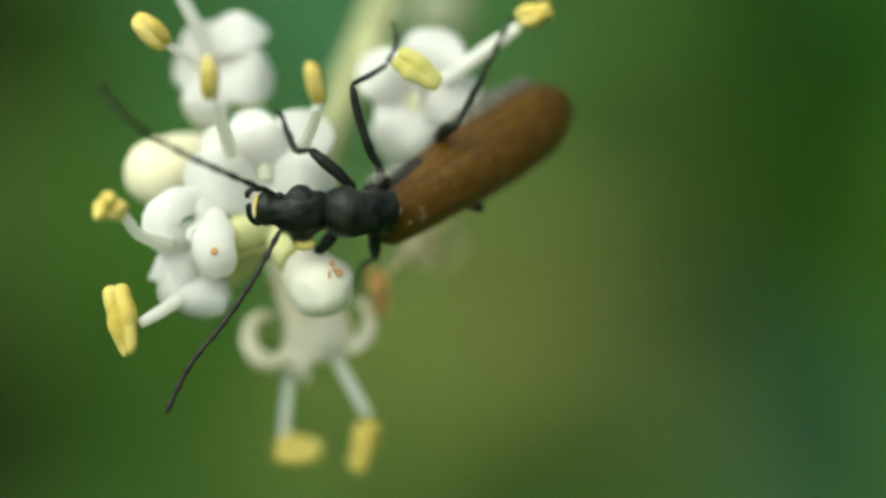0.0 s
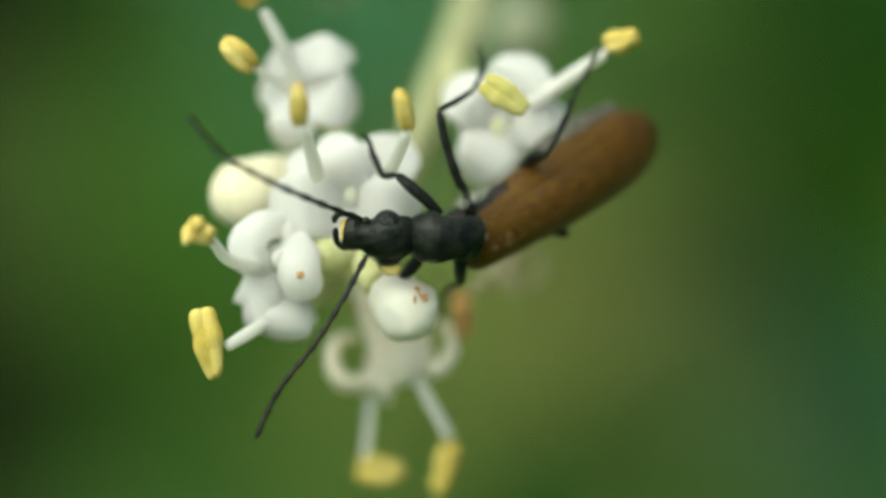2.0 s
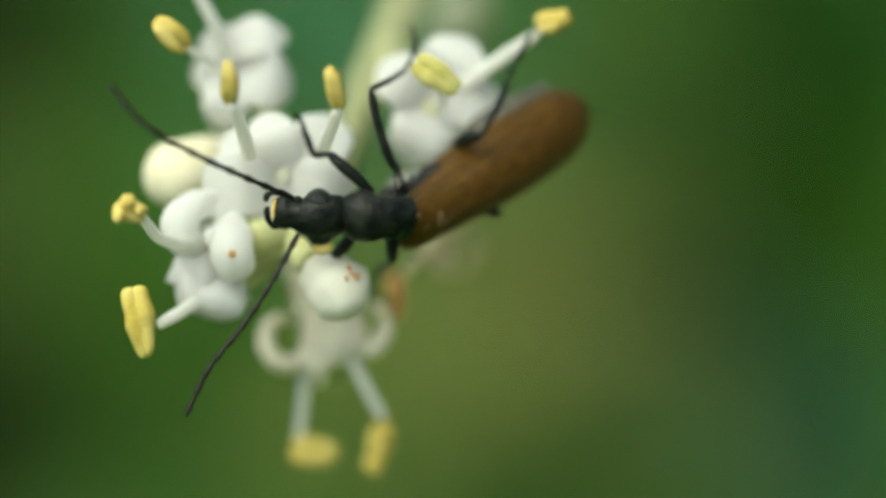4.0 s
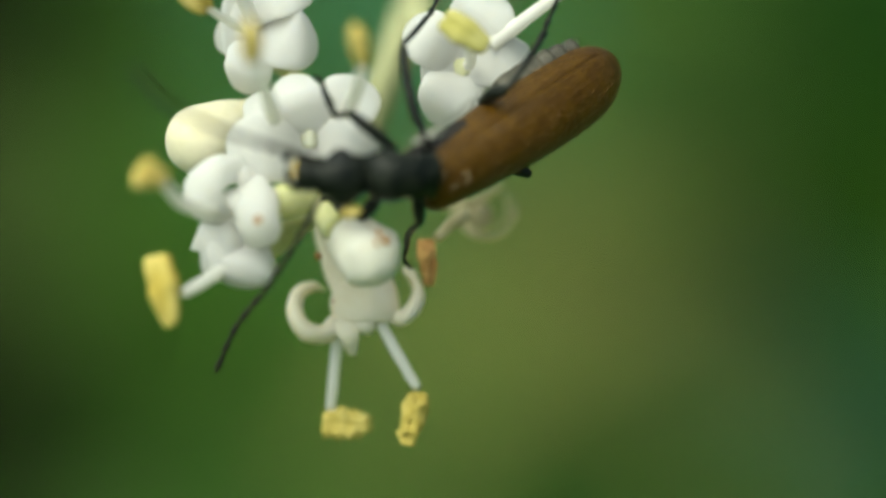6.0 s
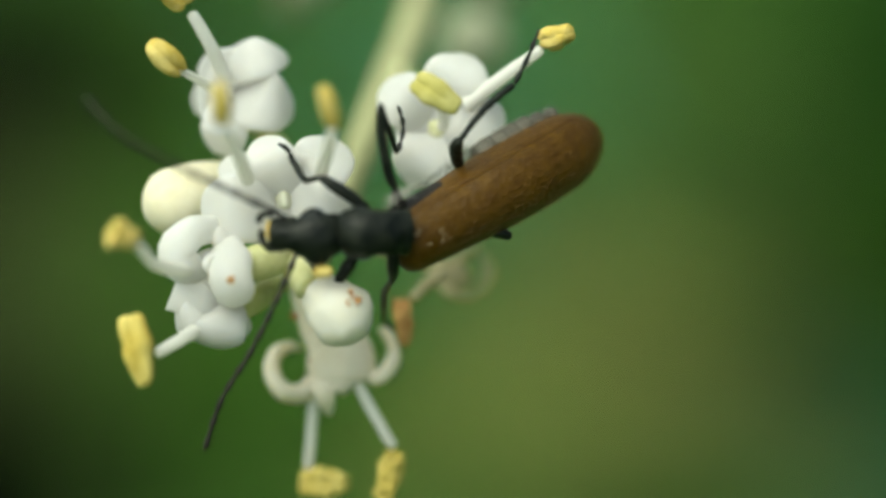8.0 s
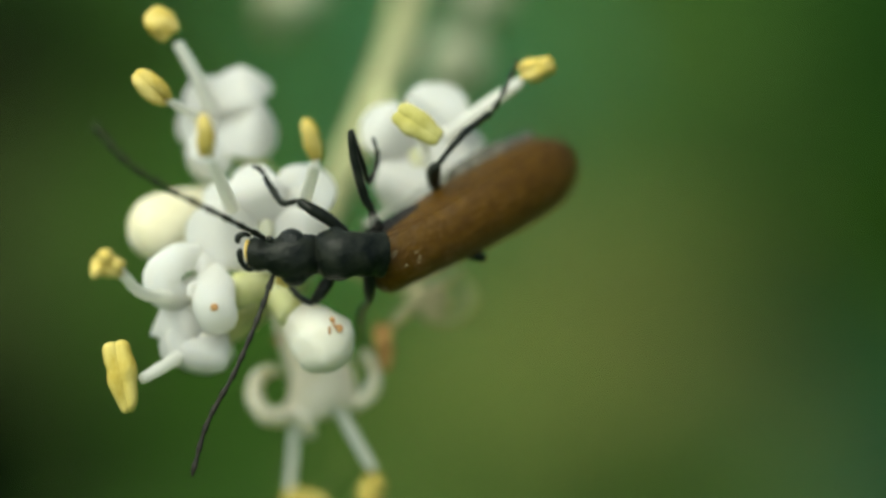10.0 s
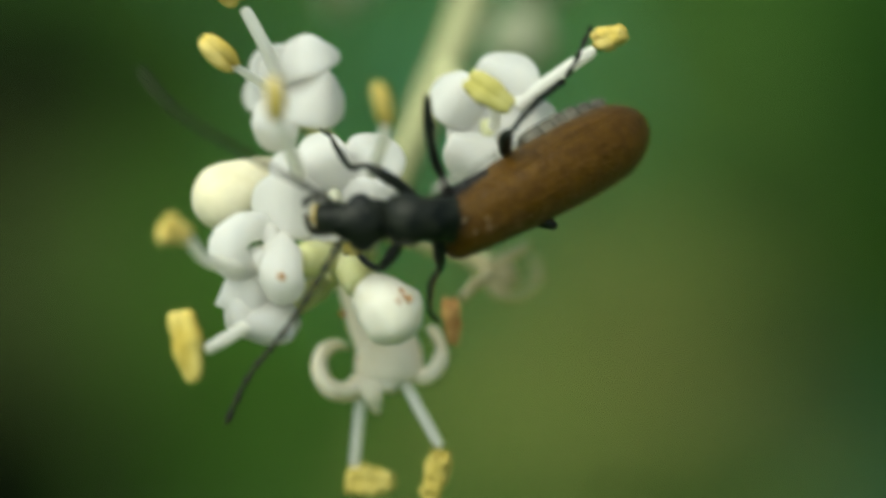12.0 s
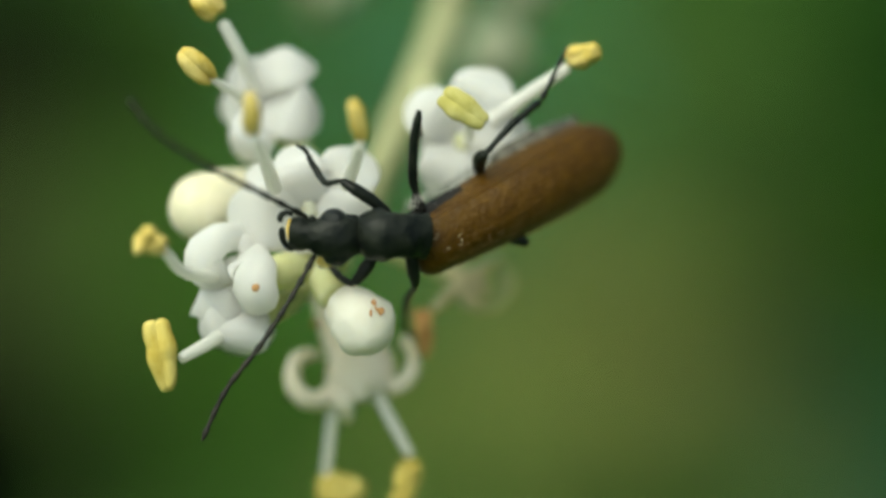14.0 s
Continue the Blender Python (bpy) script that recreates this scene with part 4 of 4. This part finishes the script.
# added leaves that darken the left edge and bottom like unlit gaps
shoot((-140, 760, -1050), "near-black leaves on a thin twig, put in for shaded gaps behind the flowers",
      [((-28.00, 214.00, 13.40), 20, 6.5, 112, 70, 0), ((-31.55, 221.00, 12.16), 25, 8.5, 112, 60, 0), ((-40.35, 224.00, 10.84), 33, 11.3, 112, 10, 0), ((-25.97, 226.00, 17.88), 22, 8, 112, 80, 0), ((-34.00, 211.00, -13.50), 28, 10.5, 115, 40, 0), ((-23.38, 228.00, -19.00), 28, 7.5, 115, 88, 0), ((-7.78, 230.00, -20.60), 28, 5.6, 115, 90, 0), ((8.00, 226.00, -22.00), 26, 6.0, 115, 85, 0), ((-38.50, 213.00, -9.50), 30, 9.5, 112, 20, 0)], LEAF_SHADE)
shoot((-160, 800, -1050), "dull olive brown leaves on a thin twig behind the flowers",
      [((-23.49, 260.00, 17.92), 20, 6, 60, 70, 0), ((-33.00, 210.00, 3.00), 20, 7.0, 60, 20, 0)], LEAF_BROWN)
shoot((140, 700, -1050), "bluish green leaves on a thin twig, low behind the flowers",
      [((24.50, 246.00, -13.00), 26, 9, 50, 40, 0), ((18.80, 240.00, -10.80), 25, 9, 52, 70, 0), ((14.39, 247.00, -18.72), 23, 8.3, 52, 100, 0), ((23.90, 254.00, -10.69), 20, 6, 52, 60, 0)], LEAF_SEA)

# ---- what moves ----
def swing(joint, rest, aim, base):
    """The pose, in its thing's space, of a limb hinged at joint, turned so that its tip points from rest to aim."""
    j = Vector(joint)
    turn = (Vector(rest) - j).rotation_difference(Vector(aim) - j).to_matrix().to_4x4()
    return Matrix.Translation((j - Vector(base)) * MM) @ turn


def on_body(t, p):
    """A place of the panicle's frame at time t, carried back into the resting body's frame."""
    m = body(t)
    return (m.inverted() @ (Vector(p) * MM - Vector(O) * MM)) / MM + Vector(O)


# seconds, shift across and up, turn in the picture's plane, roll round the long axis
BODY = [(0.0, 0.18, -0.36, -2.9, 11), (5.4, 0.18, -0.35, -2.9, 11), (6.5, -0.02, -0.24, -2.2, 5), (7.6, 0.14, -0.34, -2.2, 3), (8.0, 0.14, -0.24, -0.6, 0), (8.9, 0.08, -0.1, -0.3, 0), (10.3, 0.0, 0.0, 0.0, 0),
        (11.0, -0.02, 0.10, 0.0, 0), (11.6, -0.02, 0.10, 0.0, 0), (12.5, 0.02, 0.0, 0.0, 0), (14.0, 0.0, 0.0, 0.0, 0)]


def body(t):
    """How far the beetle has shifted and turned from its resting place."""
    for (t0, *a), (t1, *b) in zip(BODY, BODY[1:]):
        if t <= t1:
            s = (t - t0) / (t1 - t0)
            x, z, r, roll = [p + (q - p) * s for p, q in zip(a, b)]
            return pose(x * MM, 0, z * MM, 0, r, 0) @ Matrix.Rotation(radians(roll), 4, SHELL_AXIS)


LOW = [(0.0, (-7.26, 0.00, -4.21)), (1.0, (-7.22, 1.20, -4.37)), (1.5, (-7.19, 1.20, -4.25)), (2.0, (-7.16, 0.40, -4.29)), (3.0, (-7.14, 0.00, -4.28)), (5.5, (-7.35, 0.60, -4.25)), (6.0, (-7.36, 2.00, -4.27)), (6.5, (-7.42, 1.80, -4.36)), (7.5, (-7.36, 2.00, -4.21)), (8.0, (-6.97, 1.00, -4.76)),
       (10.5, (-6.72, 0.00, -4.55)), (11.0, (-7.96, 1.00, -3.89)), (11.5, (-7.80, 1.20, -3.95)), (12.0, (-7.60, 0.80, -4.01)), (12.5, (-7.61, 0.00, -4.12)), (13.5, (-7.28, 0.20, -4.24)), (14.0, LOW_TIP)]
UP = [(0.0, (-8.85, -3.90, 4.25)), (1.0, (-8.47, -3.90, 4.25)), (1.5, (-8.67, -3.90, 4.18)), (2.0, (-8.63, -3.90, 3.98)), (3.0, (-8.77, -3.90, 4.14)), (5.3, (-8.84, -3.00, 4.08)), (5.5, (-8.84, -3.90, 3.96)),
      (6.5, (-9.04, -3.90, 3.57)), (7.5, (-9.24, -3.90, 3.30)), (8.0, (-9.60, -2.80, 4.64)), (8.2, (-9.28, -3.40, 4.59)), (10.3, (-8.90, -3.90, 4.76)), (10.5, (-9.30, -3.40, 4.68)), (11.5, (-9.11, -3.60, 5.02)),
      (12.0, (-9.67, -2.80, 5.25)), (12.5, (-8.84, -3.90, 4.84)), (13.0, (-9.04, -3.90, 4.77)), (14.0, UP_TIP)]
# the lifted middle leg: knee, then the shin's end
LIFT = [(0.0, (-2.32, 0.40, 4.05), (-1.53, 1.80, 4.95), (-1.40, 2.30, 6.14)), (5.4, (-2.32, 0.40, 4.05), (-1.53, 1.80, 4.95), (-1.40, 2.30, 6.14)), (6.5, (-2.09, 1.80, 4.10), (-1.61, 3.20, 5.19), (-1.38, 3.70, 6.25)), (7.5, (-1.84, 0.40, 4.73), (-1.31, 1.80, 5.73), (-1.30, 2.30, 6.86)),
        (8.0, (-2.16, 0.20, 4.68), (-1.90, 1.00, 3.72), (-1.88, 1.30, 4.92)), (8.2, (-1.93, 0.20, 4.85), (-1.66, 1.00, 3.90), (-1.60, 1.30, 5.05)), (10.3, (-2.42, 0.20, 4.42), (-2.08, 1.00, 3.38), (-2.02, 1.30, 4.36)),
        (10.5, (-1.82, -1.20, 3.67), (-1.77, 0.20, 4.79), (-1.76, 1.40, 5.26)), (11.0, (-1.77, -0.60, 3.78), (-1.67, 0.60, 5.01), (-1.64, 1.80, 5.39)), (11.3, (-1.80, 0.00, 4.53), (-1.82, 1.70, 4.27), (-1.91, 3.00, 3.87)),
        (11.6, (-2.00, 0.00, 4.12), (-2.04, 1.70, 3.85), (-2.12, 3.00, 3.50)), (11.8, (-2.05, 0.00, 4.65), (-2.09, 1.70, 4.43), (-2.16, 3.00, 4.07)), (12.0, (-2.25, 0.00, 4.42), (-2.30, 1.70, 4.19), (-2.38, 3.00, 3.85)),
        (12.5, (-1.93, -0.10, 4.62), (-1.98, 1.70, 4.38), (-2.09, 3.00, 4.02)),
        (14.0, M_KNEE, (-1.92, 1.70, 4.45), (-2.03, 3.00, 4.11))]


# the hind leg on its anther: knee, shin's end, toe
REACH = [(0.0, (0.31, 1.20, 3.28), (1.06, 2.30, 4.70), (1.82, 2.20, 6.20)), (5.4, (0.54, 1.20, 3.18), (1.17, 2.30, 4.54), (1.90, 2.20, 6.06)), (6.5, (0.09, 1.60, 3.31), (1.42, 1.90, 4.95), (2.17, 1.60, 6.79)),
         (8.0, H_KNEE, H_SHIN, H_TOE), (14.0, H_KNEE, H_SHIN, H_TOE)]


# the lower middle leg, whose foot stays behind the bud
STAND = [(0.0, (-1.82, 1.30, -0.01), (-2.25, 4.40, -0.82), (-2.12, 4.90, -1.34)), (5.4, (-1.82, 1.30, -0.01), (-2.25, 4.40, -0.82), (-2.12, 4.90, -1.34)), (8.0, L_KNEE, L_SHIN, L_TOE), (14.0, L_KNEE, L_SHIN, L_TOE)]


def stride(parts, hip, knee, shin, toe, table):
    """Keys a leg of three pieces so that its knee, shin and toe point at the places of the table."""
    hip, knee, shin, toe = Vector(hip), Vector(knee), Vector(shin), Vector(toe)
    rows = [[], [], []]
    for t, k, e, f in table:
        k, e, f = on_body(t, k), on_body(t, e), on_body(t, f)
        a = (knee - hip).rotation_difference(k - hip)
        knee_now = hip + a @ (knee - hip)
        # shin and foot in the femur's own space
        b = (shin - knee).rotation_difference(a.inverted() @ (e - knee_now))
        ankle = knee + b @ (shin - knee)
        c = (toe - shin).rotation_difference(a.inverted() @ (f - e))
        for out, place, turn in zip(rows, (hip - Vector(O), knee - hip, ankle - hip), (a, b, c)):
            out.append((t, Matrix.Translation(place * MM) @ turn.to_matrix().to_4x4()))
    for ob, keyed in zip(parts, rows):
        walk(ob, keyed)


def motions():
    walk(loose_anther, [(t, VIEW @ Matrix.Translation(Vector(p) * MM)) for t, p in ((0.0, LOOSE), (8.2, LOOSE), (10.3, DRAGGED), (14.0, DRAGGED))])
    walk(beetle, [(t, VIEW @ Matrix.Translation(Vector(O) * MM) @ body(t)) for t, *_ in BODY])
    walk(antenna_low, [(t, swing(LOW_BASE, LOW_TIP, on_body(t, p), O)) for t, p in LOW])
    walk(antenna_up, [(t, swing(UP_BASE, UP_TIP, on_body(t, p), O)) for t, p in UP])
    # the front foot stands higher until the beetle shifts its weight
    hip, knee = Vector((-2.58, 0.60, 1.96)), Vector((-3.89, 0.30, 2.82))
    high, low = swing(hip, knee, on_body(0.0, (-3.70, 0.30, 2.78)), O), swing(hip, knee, knee, O)
    walk(front_up[0], [(0.0, high), (7.6, high), (8.3, low), (14.0, low)])
    stride(mid_up, M_HIP, M_KNEE, (-1.92, 1.70, 4.45), (-2.03, 3.00, 4.11), LIFT)
    stride(mid_low, L_HIP, L_KNEE, L_SHIN, L_TOE, STAND)
    stride(hind_up, H_HIP, H_KNEE, H_SHIN, H_TOE, REACH)


motions()
